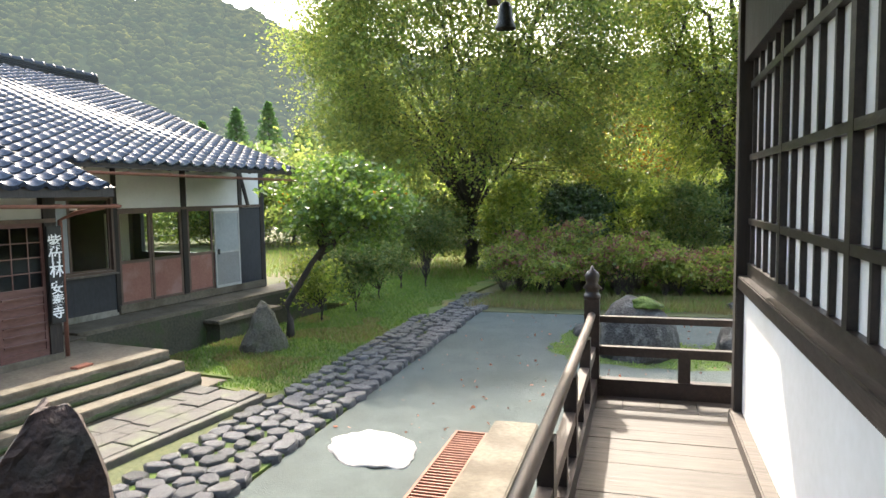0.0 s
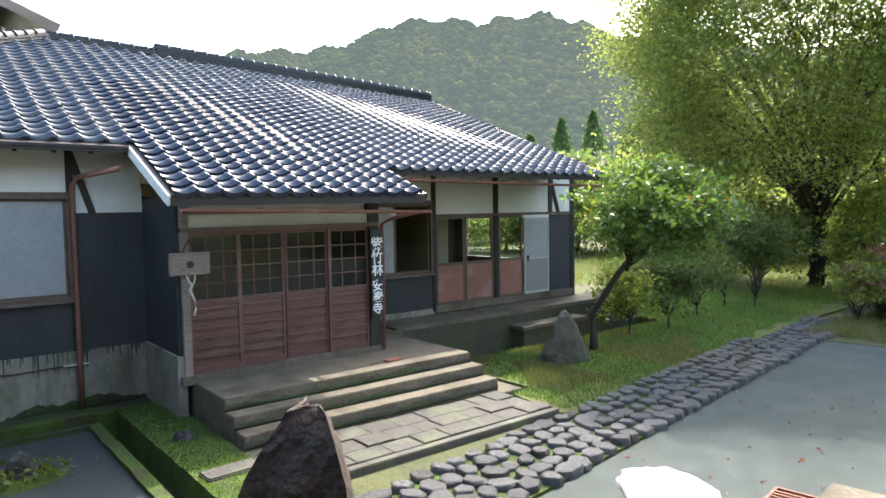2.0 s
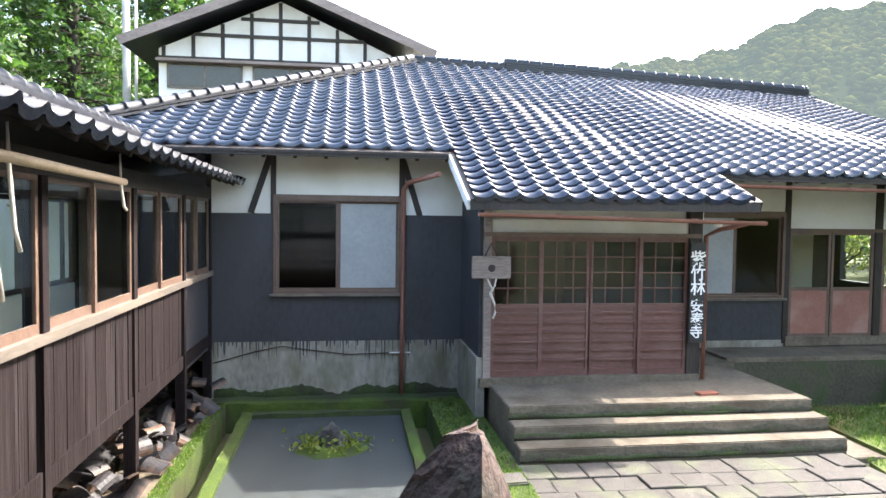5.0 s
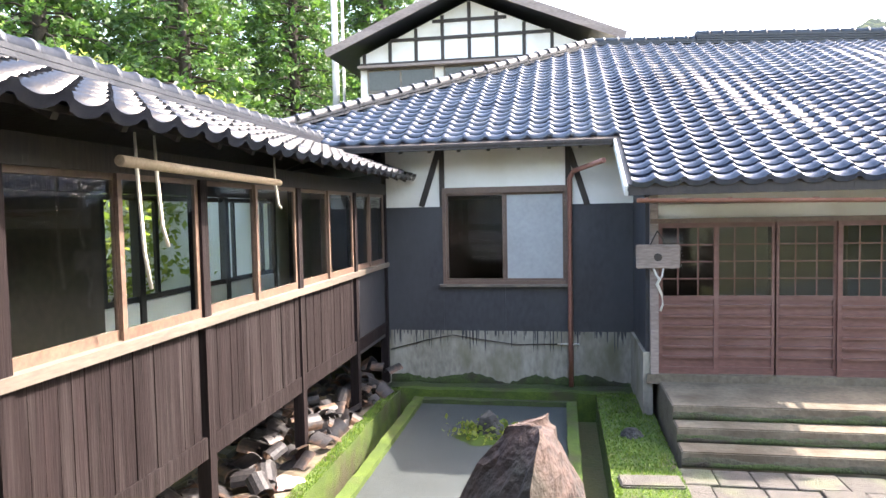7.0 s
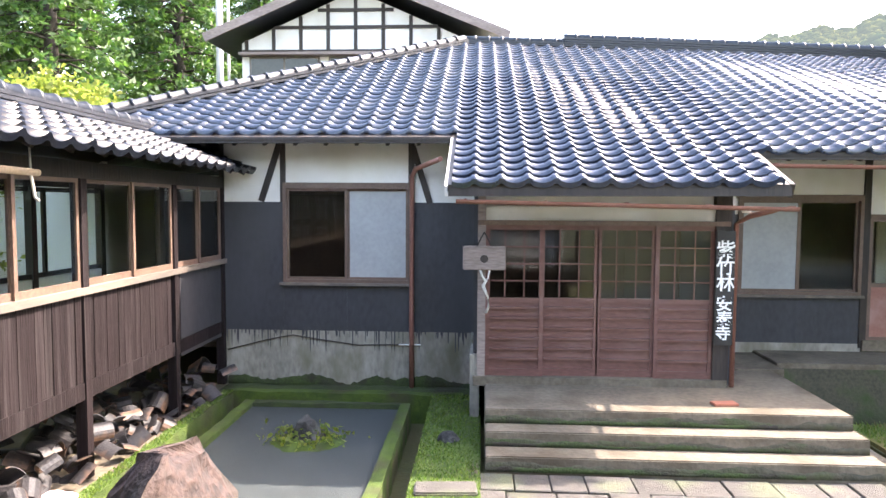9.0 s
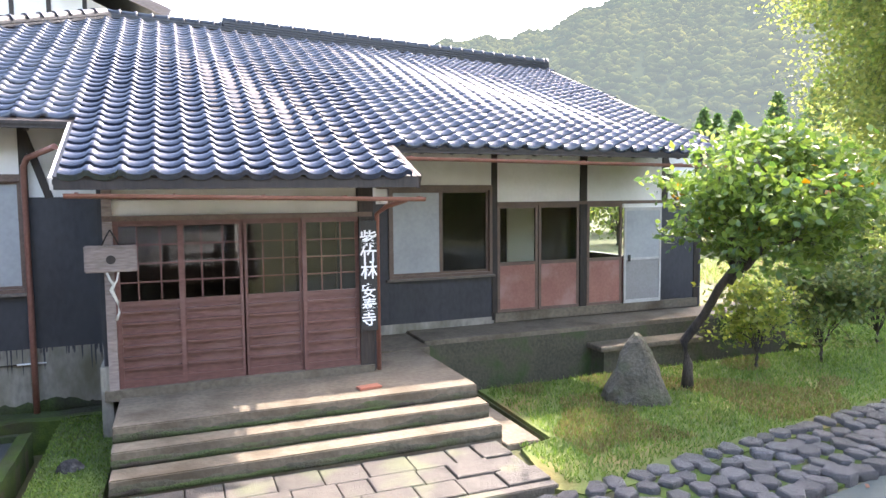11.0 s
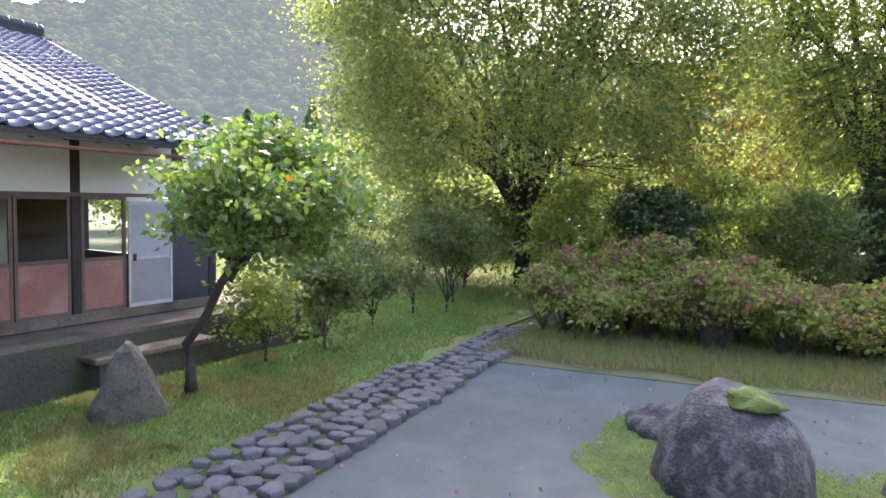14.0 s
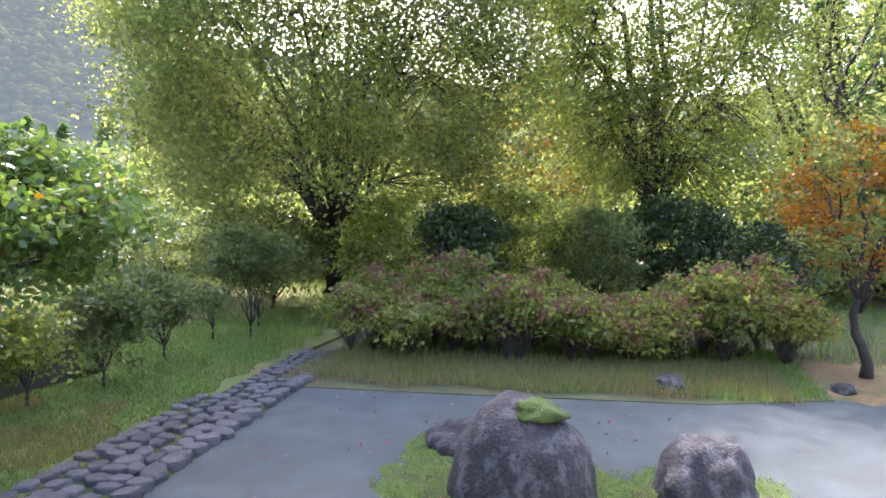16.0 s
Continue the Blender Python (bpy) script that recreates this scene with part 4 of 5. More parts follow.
for a, b, c, d, ends in ((-8.6, -0.06, -0.03, 0.03, "u"), (-0.03, 0.03, -4.0, -0.06, "v")):
    for z0, z1, grow, mat in ((0.0, 0.15, 0.02, "rail"), (0.36, 0.44, 0.005, "palerail" if ends == "u" else "rail")):
        boxed("rail_beam", (a - (grow if ends == "v" else 0), b + (grow if ends == "v" else 0), c - (grow if ends == "u" else 0), d + (grow if ends == "u" else 0), z0, z1), mat, t)
    bm = bmesh.new()
    if ends == "u":
        tube(bm, [(-8.6, 0, 0.70), (-3.0, 0, 0.70), (-0.5, 0, 0.705), (-0.06, 0, 0.72)], [0.035] * 4, 12)
    else:
        box(bm, -0.035, 0.035, -4.0, -0.06, 0.655, 0.71)
    part("top_rail", bm, "palerail" if ends == "u" else "rail", t)
for k in range(8):
    u = -0.75 - k * 1.12
    boxed("strut", (u - 0.055, u + 0.055, -0.04, 0.04, 0.15, 0.66), "rail", t)
    boxed("rail_block", (u - 0.50, u - 0.42, -0.028, 0.028, 0.15, 0.36), "rail", t)
for k in range(4):
    v = -0.78 - k * 1.0
    boxed("strut", (-0.035, 0.035, v - 0.05, v + 0.05, 0.15, 0.36), "rail", t)
# the hall's roof over the veranda
bm = bmesh.new()
for pts in (((-10, 1.15, 4.15), (0.75, 1.15, 4.15), (-4.5, -5.0, 6.1), (-10, -5.0, 6.1)), ((0.75, 1.15, 4.15), (0.75, -11, 4.15), (-4.5, -5.0, 6.1)), ((-10, -5.0, 6.1), (-4.5, -5.0, 6.1), (0.75, -11, 4.15), (-10, -11, 4.15))):
    top = [bm.verts.new(p) for p in pts]
    bot = [bm.verts.new(Vector(p) - Vector((0, 0, 0.14))) for p in pts]
    bm.faces.new(top), bm.faces.new(bot[::-1])
    for k in range(len(top)):
        bm.faces.new((bot[k], bot[(k + 1) % len(top)], top[(k + 1) % len(top)], top[k]))
ob = part("hall_roof", bm, "post")
ob.matrix_world = HALL
tagged(ob, "dark boarded hall roof with deep eaves", "roof", kind="structure")
t = thing("wind_bell", "small dark bronze wind bell under the eave corner", "bell", at=Matrix.Translation((2.62, -7.08, 4.48)))
bm = bmesh.new()
tube(bm, [(0, 0, z) for z in (0.0, 0.02, 0.05, 0.13, 0.20, 0.24, 0.26)], [0.10, 0.102, 0.085, 0.07, 0.062, 0.045, 0.01], 16, False)
part("bell_body", bm, "metal", t)
bm = bmesh.new()
tube(bm, [(0, 0, 0.25), (0, 0, 0.62)], [0.008, 0.008], 6)
part("hanger", bm, "metal", t)
bm = bmesh.new()
beam(bm, (-0.34, 0.02, 0.20), (0.10, 0.0, 0.60), 0.11, 0.14)
part("bracket", bm, "post", t)

# ---- rocks ----
def rock(name, at, size, seed, mat, label, rough=0.3, turn=0, level=4, category="rock"):
    ob = part(name, lump(seed, size, rough, level), mat)
    ob.matrix_world = pose(*at, 0, 0, turn)
    return tagged(ob, label, category)


rock("boulder", (8.62, -7.47, -0.03), (0.80, 0.76, 1.06), 14.3, "rock", "large grey lichen-spotted boulder capped with bright moss", 0.15)
rock("garden_rock", (9.1, -9.28, -0.03), (0.60, 0.55, 0.62), 8.1, "rock", "grey angular garden rock on moss", 0.35)
rock("garden_rock", (10.0, -6.55, -0.03), (0.62, 0.5, 0.30), 5.2, "rock", "low rounded grey rock beside the boulder", 0.3)
rock("flat_stone", (13.75, -9.1, 0.03), (0.45, 0.3, 0.22), 6.6, "rock", "dark block of stone at the edge of the bed", 0.25)
rock("flat_stone", (14.6, -11.9, 0.0), (0.28, 0.2, 0.16), 2.6, "rock", "small dark stone on the leafy ground", 0.25)
cap = part("moss_cap", lump(1.7, (0.24, 0.27, 0.15), 0.3, 4), "moss", None)
cap.matrix_world = pose(8.50, -7.64, 0.885, 0, 0, 20)
tagged(cap, "bright green moss cushion on the boulder", "moss")


def pointed(name, at, mat, label, outline, depth, turn, seed, ridged=False):
    """A standing stone: an outline (half widths left and right by height) given depth and roughness."""
    bm = bmesh.new()
    rings = []
    n = 20
    for z, l, r, d in outline:
        ring = []
        for k in range(n):
            a = k * math.tau / n
            c, s = math.cos(a), math.sin(a)
            x = (r if c > 0 else l) * math.copysign(abs(c) ** 0.8, c)
            p = Vector((x, d * depth * math.copysign(abs(s) ** 0.9, s), z))
            if ridged:  # flat sides that meet in an edge
                q = (abs(c) + abs(s)) ** 0.85
                p = Vector(((r if c > 0 else l) * c / q + 0.06 * abs(s) * z, d * depth * s / q, z))
            p += Vector((1, 1, 0.5)) * 0.06 * noise.noise(p * 4 + Vector((seed, 0, 0))) + Vector((0.5, 1, 0)) * 0.03 * noise.noise(p * 11 + Vector((0, seed, 0)))
            ring.append(bm.verts.new(p))
        rings.append(ring)
    for a, b in zip(rings, rings[1:]):
        for k in range(n):
            bm.faces.new((a[k], a[(k + 1) % n], b[(k + 1) % n], b[k]))
    bm.faces.new(rings[-1])
    bmesh.ops.subdivide_edges(bm, edges=bm.edges[:], cuts=1, use_grid_fill=True)
    for v in bm.verts:
        v.co += Vector((1, 1, 0.6)) * 0.018 * noise.noise(v.co * 14 + Vector((seed, 3, 0)))
    ob = part(name, bm, mat)
    ob.matrix_world = pose(*at, 0, 0, turn)
    return tagged(ob, label, "standing stone")


pointed("standing_stone", (-1.42, -5.85, -0.02), "redrock", "tall dark red-brown standing stone in the yard", [(0, 0.62, 0.46, 1), (0.5, 0.56, 0.44, 1), (1.0, 0.46, 0.39, 0.9), (1.3, 0.36, 0.35, 0.8), (1.5, 0.27, 0.31, 0.7), (1.66, 0.16, 0.22, 0.55), (1.78, 0.06, 0.13, 0.36), (1.85, 0.012, 0.05, 0.18)], 0.62, -6, 2.0, True)
pointed("pointed_rock", (6.45, -0.95, 0.0), "olive", "pointed grey garden stone standing on the lawn", [(0, 0.50, 0.48, 1), (0.2, 0.44, 0.42, 1), (0.45, 0.30, 0.30, 0.9), (0.7, 0.20, 0.17, 0.7), (0.88, 0.11, 0.10, 0.5), (0.96, 0.05, 0.05, 0.3)], 0.30, -35, 5.0)
ob = part("stepping_stone", lump(4.4, (0.46, 0.62, 0.085), 0.22, 4), "slab")
for v in ob.data.vertices:
    v.co.z = min(v.co.z, 0.06)
ob.matrix_world = pose(2.85, -5.35, -0.01, 0, 0, -35)
tagged(ob, "white flat stepping stone lying on the gravel", "stepping stone")
rock("pond_stone", (-2.1, -0.75, 0.02), (0.2, 0.16, 0.26), 9.4, "rock", "small grey stone in the gravel bed", 0.35)
rock("bank_stone", (-0.42, -0.85, 0.10), (0.13, 0.10, 0.13), 7.4, "rock", "small squared stone on the moss", 0.2)
# ---- trees and shrubs ----
def spray(name, points, size, mat, parent, rng, droop=0.10, ratio=0.6, flat=0.75):
    """Leaves: a small folded quad at every point."""
    n = len(points)
    pts = np.asarray(points, float)
    d = rng.normal(size=(n, 3))
    d[:, 2] = d[:, 2] * flat - droop
    d /= np.linalg.norm(d, axis=1)[:, None]
    s = rng.normal(size=(n, 3))
    s -= (s * d).sum(1)[:, None] * d
    s /= np.linalg.norm(s, axis=1)[:, None]
    L = size * rng.uniform(0.6, 1.35, n)[:, None]
    nn = np.cross(d, s)
    tip, left, right = pts + d * L, pts + d * L * 0.5 + s * L * ratio / 2 + nn * L * 0.08, pts + d * L * 0.5 - s * L * ratio / 2 + nn * L * 0.08
    verts = np.stack([pts, right, tip, left], 1).reshape(-1, 3)
    me = bpy.data.meshes.new(name)
    me.vertices.add(4 * n), me.loops.add(4 * n), me.polygons.add(n)
    me.vertices.foreach_set("co", verts.ravel())
    me.loops.foreach_set("vertex_index", np.arange(4 * n))
    me.polygons.foreach_set("loop_start", np.arange(0, 4 * n, 4))
    me.polygons.foreach_set("loop_total", np.full(n, 4))
    me.update()
    me.materials.append(M[mat])
    ob = new(name, me)
    ob.parent = parent
    return ob


def curve(p, q, bend, rng, n=6):
    """Points from p to q, sagging or rising by bend, with a little wander."""
    p, q = np.asarray(p, float), np.asarray(q, float)
    L = np.linalg.norm(q - p)
    out = []
    for i in range(n):
        t = i / (n - 1)
        w = p + (q - p) * t + np.array((0, 0, bend)) * math.sin(math.pi * t) + rng.normal(size=3) * L * 0.025 * (0 < i < n - 1)
        out.append(w)
    return out


def tree(name, at, fork, centre, radii, trunk, limbs, tips, leaves, size, mat, seed, label, spread=0.5, lean=(0, 0), shell=0.55, under=-0.9, category="tree", kinds=None, sway=None, wild=0.10, limb=1.0):
    """A tree: trunk to the fork, limbs to the crown, twigs to clumps of leaves. centre and radii give the crown, from the foot."""
    rng = np.random.default_rng(seed)
    t = thing(name, label, category, at=Matrix.Translation(at))
    bm = bmesh.new()
    f = np.array((lean[0], lean[1], fork))
    stem = curve((0, 0, -0.05), f, 0, rng, 6)
    for p, d in zip(stem[1:5], sway or ()):
        p += np.array((*d, 0))
    tube(bm, stem, [trunk * (1.35 if i == 0 else 1 - 0.06 * i) for i in range(6)], 10)
    part("trunk", bm, "bark", t)
    centre, radii = np.array(centre, float), np.array(radii, float)
    bm = bmesh.new()
    samples = []
    for k in range(limbs):
        a = math.tau * (k + rng.uniform(-0.3, 0.3)) / limbs * 2.4
        e = rng.uniform(-0.25, 0.95) if k else 0.97
        d = np.array((math.cos(a) * math.sqrt(1 - e * e), math.sin(a) * math.sqrt(1 - e * e), e))
        end = centre + d * radii * rng.uniform(0.68, 0.85)
        path = curve(f * rng.uniform(0.82, 1.0) if fork > 0.3 else f, end, rng.uniform(0.02, 0.14) * radii[2], rng, 8)
        r0 = limb * trunk * rng.uniform(0.35, 0.6)
        tube(bm, path, [r0 * (1 - 0.88 * i / 7) for i in range(8)], 6)
        samples += [(p, r0 * (1 - 0.88 * i / 7)) for i, p in enumerate(path) if i >= 2]
    where = np.array([p for p, _ in samples])
    clumps = []
    for k in range(tips):
        d = rng.normal(size=3)
        d /= np.linalg.norm(d)
        if d[2] < under:
            d[2] = -d[2]
        wob = 1 + wild * math.sin(3 * math.atan2(d[1], d[0]) + seed) * (1 - abs(d[2])) + wild * math.sin(5 * d[2] + 7 * d[0] + seed)
        tip = centre + d * radii * wob * (shell + (1 - shell) * rng.uniform() ** 0.6)
        near = int(np.argmin(((where - tip) ** 2).sum(1)))
        path = curve(where[near], tip, 0.03 * radii[2], rng, 4)
        r = min(samples[near][1] * 0.45, 0.014 * trunk / 0.15 + 0.005)
        tube(bm, path, [max(r * (1 - 0.25 * i), 0.004) for i in range(4)], 4, False)
        clumps += [path[3], path[3], path[2]]
    tagged(part("twig_mass", bm, "bark", t), kind="stuff")
    c = np.array(clumps)
    n = int(leaves)
    pick = rng.integers(0, len(c), n)
    pts = c[pick] + rng.normal(size=(n, 3)) * np.array((1, 1, 0.42)) * spread
    kinds = kinds or [(mat, 1.0)]
    order = pick % 97 / 97.0
    lo = 0.0
    for m, share in kinds:
        some = pts[(order >= lo) & (order < lo + share)]
        lo += share
        if len(some):
            spray("crown", some, size, m, t, rng)
    return t


tree("maple_tree", (21.0, 0.6, 0), 2.4, (0, 0, 8.2), (7.0, 7.0, 6.9), 0.36, 44, 1800, 235000, 0.126, "leaf_maple", 11, "big spreading green maple tree turning yellow at the edges", 0.55, limb=0.42, under=-0.78, kinds=[("leaf_maple", 0.85), ("leaf_bright", 0.15)])
tree("broadleaf_tree", (27.0, -8.8, 0), 3.2, (0, 0, 9.5), (4.6, 4.6, 8.2), 0.32, 14, 900, 100000, 0.14, "leaf_bright", 12, "tall green broadleaf tree behind the shrubs", 0.6, kinds=[("leaf_bright", 0.6), ("leaf_maple", 0.4)])
tree("broadleaf_tree", (31.0, -15.5, 0), 3.2, (0, 0, 9.5), (4.4, 4.4, 7.6), 0.28, 10, 300, 24000, 0.19, "leaf_maple", 13, "tall thin broadleaf tree with sparse leaves", 0.6)
tree("orange_tree", (15.9, -12.6, 0), 1.5, (0.1, 0, 3.1), (1.45, 1.6, 1.7), 0.10, 9, 130, 9000, 0.10, "leaf_orange", 14, "small tree with orange and yellow autumn leaves", 0.20, lean=(-0.25, 0.25), kinds=[("leaf_orange", 0.6), ("leaf_maple", 0.4)])
tree("autumn_tree", (34.0, -3.2, 0), 2.5, (0, 0, 5.8), (3.2, 3.2, 4.2), 0.2, 9, 160, 12000, 0.22, "leaf_orange", 19, "thin tree with pale orange-brown autumn leaves", 0.5, kinds=[("leaf_orange", 0.5), ("leaf_maple", 0.5)])
tree("garden_tree", (7.50, -0.74, 0), 1.95, (0.0, -1.40, 2.72), (1.25, 1.34, 0.92), 0.075, 13, 170, 9500, 0.105, "leaf_garden", 15, "small leaning garden tree with glossy bright leaves", 0.17, shell=0.25, lean=(0.0, -0.92), sway=[(0, 0.11), (0.02, 0.33), (0.02, 0.34), (0.0, 0.15)], wild=0.12, kinds=[("leaf_garden", 0.98), ("leaf_orange", 0.02)])
# shrubs on the lawn: place, crown centre, radii, leaves, kind
for k, (x, y, zc, rx, rz_, n, mat) in enumerate(((9.3, -0.30, 0.85, 0.65, 0.62, 2600, "leaf_bright"), (10.55, -0.45, 1.1, 0.80, 0.70, 5000, "leaf_shrub"), (12.6, 0.05, 1.05, 0.8, 0.7, 4000, "leaf_shrub"), (15.3, -0.1, 1.75, 1.15, 0.75, 6000, "leaf_shrub"), (16.6, 0.5, 1.6, 1.0, 0.7, 4500, "leaf_shrub"), (14.6, 0.4, 1.0, 0.5, 0.4, 900, "leaf_shrub"))):
    tree("shrub", (x, y, 0.02), 0.26, (0.15 * math.sin(k * 2.1), 0.12, zc), (rx * 0.9, rx, rz_), 0.034, 8, 80, n * 0.9, 0.095, mat, 40 + k, "leafy garden shrub with several dark stems on the lawn", 0.17, shell=0.15, wild=0.26, category="shrub")
for k, (x, y, zc, rx, rz_, n, mat, label) in enumerate((
    (20.5, -3.6, 2.0, 1.3, 1.2, 7000, "leaf_dark", "dark rounded evergreen bush"), (22.5, -5.0, 2.2, 1.5, 1.5, 7000, "leaf_bright", "light green bush behind the bed"),
    (19.0, -1.8, 1.9, 1.1, 1.5, 5000, "leaf_bright", "light green bush behind the bed"), (23.0, -7.2, 1.9, 1.5, 1.3, 7000, "leaf_shrub", "green bush behind the bed"),
    (25.0, -9.6, 2.2, 1.6, 1.5, 9000, "leaf_dark", "glossy dark camellia bush beyond the bed"), (24.5, -12.3, 1.6, 1.2, 1.1, 5000, "leaf_dark", "dark rounded evergreen bush beyond the bed"),
    (19.5, 1.8, 1.7, 1.6, 1.3, 6000, "leaf_shrub", "green bush under the maple"), (22.0, 5.0, 1.8, 1.8, 1.4, 6000, "leaf_shrub", "green bush under the maple"),
    (26.0, -1.0, 2.4, 2.0, 1.8, 7000, "leaf_shrub", "green bush under the maple"), (24.0, 9.0, 1.8, 2.0, 1.6, 6000, "leaf_shrub", "green bush at the garden's edge"))):
    tree("bush", (x, y, 0), 0.35, (0, 0, zc), (rx, rx, rz_), 0.07, 9, 90, n, 0.14, mat, 60 + k, label, 0.26, category="bush")
# the band of dense growth behind the garden
for k in range(16):
    a = radians(-62 + 7.4 * k)
    r = 46 + 9 * math.sin(k * 2.3)
    tree("far_tree", (r * math.cos(a), r * math.sin(a) - 2, 0), 2.0, (0, 0, 3.6), (4.6, 4.6, 2.9 + 0.8 * math.sin(k * 1.7)), 0.2, 7, 110, 5500, 0.42, "leaf_shrub", 90 + k, "broadleaf tree in the wood behind the garden", 0.85, kinds=[("leaf_shrub", 0.6), ("leaf_maple", 0.4)], category="tree")
for k in range(20):
    a = radians(-50 + 5.2 * k)
    r = 33 + 3 * math.sin(k * 1.9) + 7 * max(0, (k - 12) / 8)
    tree("thicket_tree", (r * math.cos(a), r * math.sin(a) - 4, 0), 0.8, (0, 0, 2.1 + 0.5 * math.sin(k * 2.7)), (3.0, 3.0, 2.3 + 0.7 * math.sin(k * 1.3)), 0.12, 8, 110, 4800, 0.24, "leaf_shrub", 130 + k, "leafy undergrowth tree at the garden's far edge", 0.5, kinds=[("leaf_shrub", 0.5), ("leaf_bright", 0.3), ("leaf_maple", 0.2)], wild=0.22, category="tree")


def cedar(at, height, radius, seed, label="dense green cedar tree"):
    """A conifer: straight trunk and drooping boughs of clumped sprays."""
    rng = np.random.default_rng(seed)
    t = thing("cedar_tree", label, "cedar", at=Matrix.Translation(at))
    bm = bmesh.new()
    tube(bm, [(0, 0, -0.1), (0, 0, height * 0.5), (0, 0, height)], [height * 0.018, height * 0.012, 0.03], 8)
    part("trunk", bm, "bark", t)
    bm = bmesh.new()
    pts = []
    n = int(height * 10)
    for i in range(n):
        u = (i + rng.uniform()) / n
        z = height * (0.10 + 0.90 * u)
        r = radius * (1 - u) ** 0.8 * rng.uniform(0.75, 1.1) + 0.15
        a = i * 2.4
        end = np.array((math.cos(a) * r, math.sin(a) * r, z - 0.25 * r))
        path = curve((0, 0, z), end, 0.12 * r, rng, 4)
        tube(bm, path, [0.05, 0.035, 0.02, 0.01], 4, False)
        for s in np.linspace(0.55, 1.0, 3):
            c = path[0] + (path[3] - path[0]) * s
            pts.append(c + rng.normal(size=(36, 3)) * np.array((0.14, 0.14, 0.11)) * (0.5 + 0.30 * r))
    tagged(part("bough_mass", bm, "bark", t), kind="stuff")
    spray("foliage", np.concatenate(pts), 0.25, "leaf_cedar", t, rng, 0.2, 0.42)
    return t


for k, (x, y, h, r) in enumerate(((-14.0, 13.0, 17, 3.6), (-17.5, 10.5, 18, 3.8), (-21.5, 8, 18, 3.8), (-12.0, 18, 19, 3.6), (-16.5, 17, 21, 3.8), (-21, 14, 20, 3.8), (-26, 11, 20, 3.8), (-9.5, 23, 20, 3.4), (-26, 4, 18, 3.8), (-14, 23, 22, 3.6), (-19.5, 21, 22, 3.8), (-6.5, 27, 20, 3.2), (-12, 29, 24, 4.0), (-17.5, 27, 24, 4.0), (-24, 21, 23, 4.0), (-30, 15, 22, 4.0))):
    cedar((x, y, 0), h, r, 200 + k)
for k, (x, y, h) in enumerate(((41, -17.3, 16), (43, -20.8, 22), (37, -19.2, 14), (47, -24, 24))):
    cedar((x, y, 0), h, 3.6, 230 + k, "tall dark cedar beyond the garden")
for k in range(10):
    a, r, h = radians(33 + 1.7 * k + 0.6 * math.sin(k * 2.2)), 92 + 8 * math.sin(k * 1.9), 13.0 + 2.0 * math.sin(k * 2.7)
    cedar((r * math.cos(a) - 2, r * math.sin(a) - 8, 0), h, 3.9, 250 + k, "dark pointed cedar at the foot of the hill")
# low pale shrub before the cedars
tree("shrub", (-11.5, 9.5, 0), 1.0, (0, 0, 5.0), (1.7, 1.5, 1.2), 0.08, 8, 90, 6000, 0.16, "leaf_bright", 77, "light green shrub top before the cedars", 0.3, category="shrub")

# ---- hydrangea bed, grass ----
rng = np.random.default_rng(5)
for k in range(46):
    u = k / 45
    x, y = 14.2 + 2.0 * u + 0.80 * (k % 3) + rng.uniform(-0.35, 0.35), -3.2 - 8.4 * u + rng.uniform(-0.35, 0.35)
    h = rng.uniform(0.75, 1.55) * (1.0 + 0.22 * math.sin(u * 9.0))
    w = rng.uniform(0.5, 0.95)
    t = tree("hydrangea", (x, y, 0.04), 0.05, (rng.uniform(-0.15, 0.15), rng.uniform(-0.15, 0.15), h * 0.68), (w, w, h * 0.46), 0.012, 38, 60, 1150, 0.11, "leaf_hedge", 300 + k, "hydrangea bush with brown dry flower heads", 0.14, under=-0.35, wild=0.25, category="hydrangea", kinds=[("leaf_hedge", 0.84), ("flower", 0.16)])
    pts = []
    for i in range(9):
        a, r = rng.uniform(0, 6.28), rng.uniform(0.1, 0.9) * w
        pts.append(np.array((r * math.cos(a), r * math.sin(a), h * (1.16 - 0.30 * r))) + rng.normal(size=(26, 3)) * 0.055)
    tagged(spray("flower_head_mass", np.concatenate(pts), 0.06, "flower", t, rng, 0.1, 0.9), kind="stuff")


def blades(name, area, n, h, mat, label, seed, keep=lambda x, y: True, z=0.03):
    """Grass: upright blades over an area."""
    rng = np.random.default_rng(seed)
    x0, x1, y0, y1 = area
    p = np.stack([rng.uniform(x0, x1, n), rng.uniform(y0, y1, n)], 1)
    p = p[[bool(keep(x, y)) for x, y in p]]
    n = len(p)
    a, l = rng.uniform(0, math.tau, n), h * rng.uniform(0.5, 1.3, n)
    dx, dy = np.cos(a) * 0.009, np.sin(a) * 0.009
    lx, ly = rng.normal(size=n) * l * 0.4, rng.normal(size=n) * l * 0.4
    zz = np.full(n, z)
    verts = np.stack([np.stack([p[:, 0] - dx, p[:, 1] - dy, zz], 1), np.stack([p[:, 0] + dx, p[:, 1] + dy, zz], 1), np.stack([p[:, 0] + lx, p[:, 1] + ly, zz + l], 1)], 1).reshape(-1, 3)
    me = bpy.data.meshes.new(name)
    me.vertices.add(3 * n), me.loops.add(3 * n), me.polygons.add(n)
    me.vertices.foreach_set("co", verts.ravel())
    me.loops.foreach_set("vertex_index", np.arange(3 * n))
    me.polygons.foreach_set("loop_start", np.arange(0, 3 * n, 3))
    me.polygons.foreach_set("loop_total", np.full(n, 3))
    me.update()
    me.materials.append(M[mat])
    return tagged(new(name, me), label, "grass", kind="stuff")


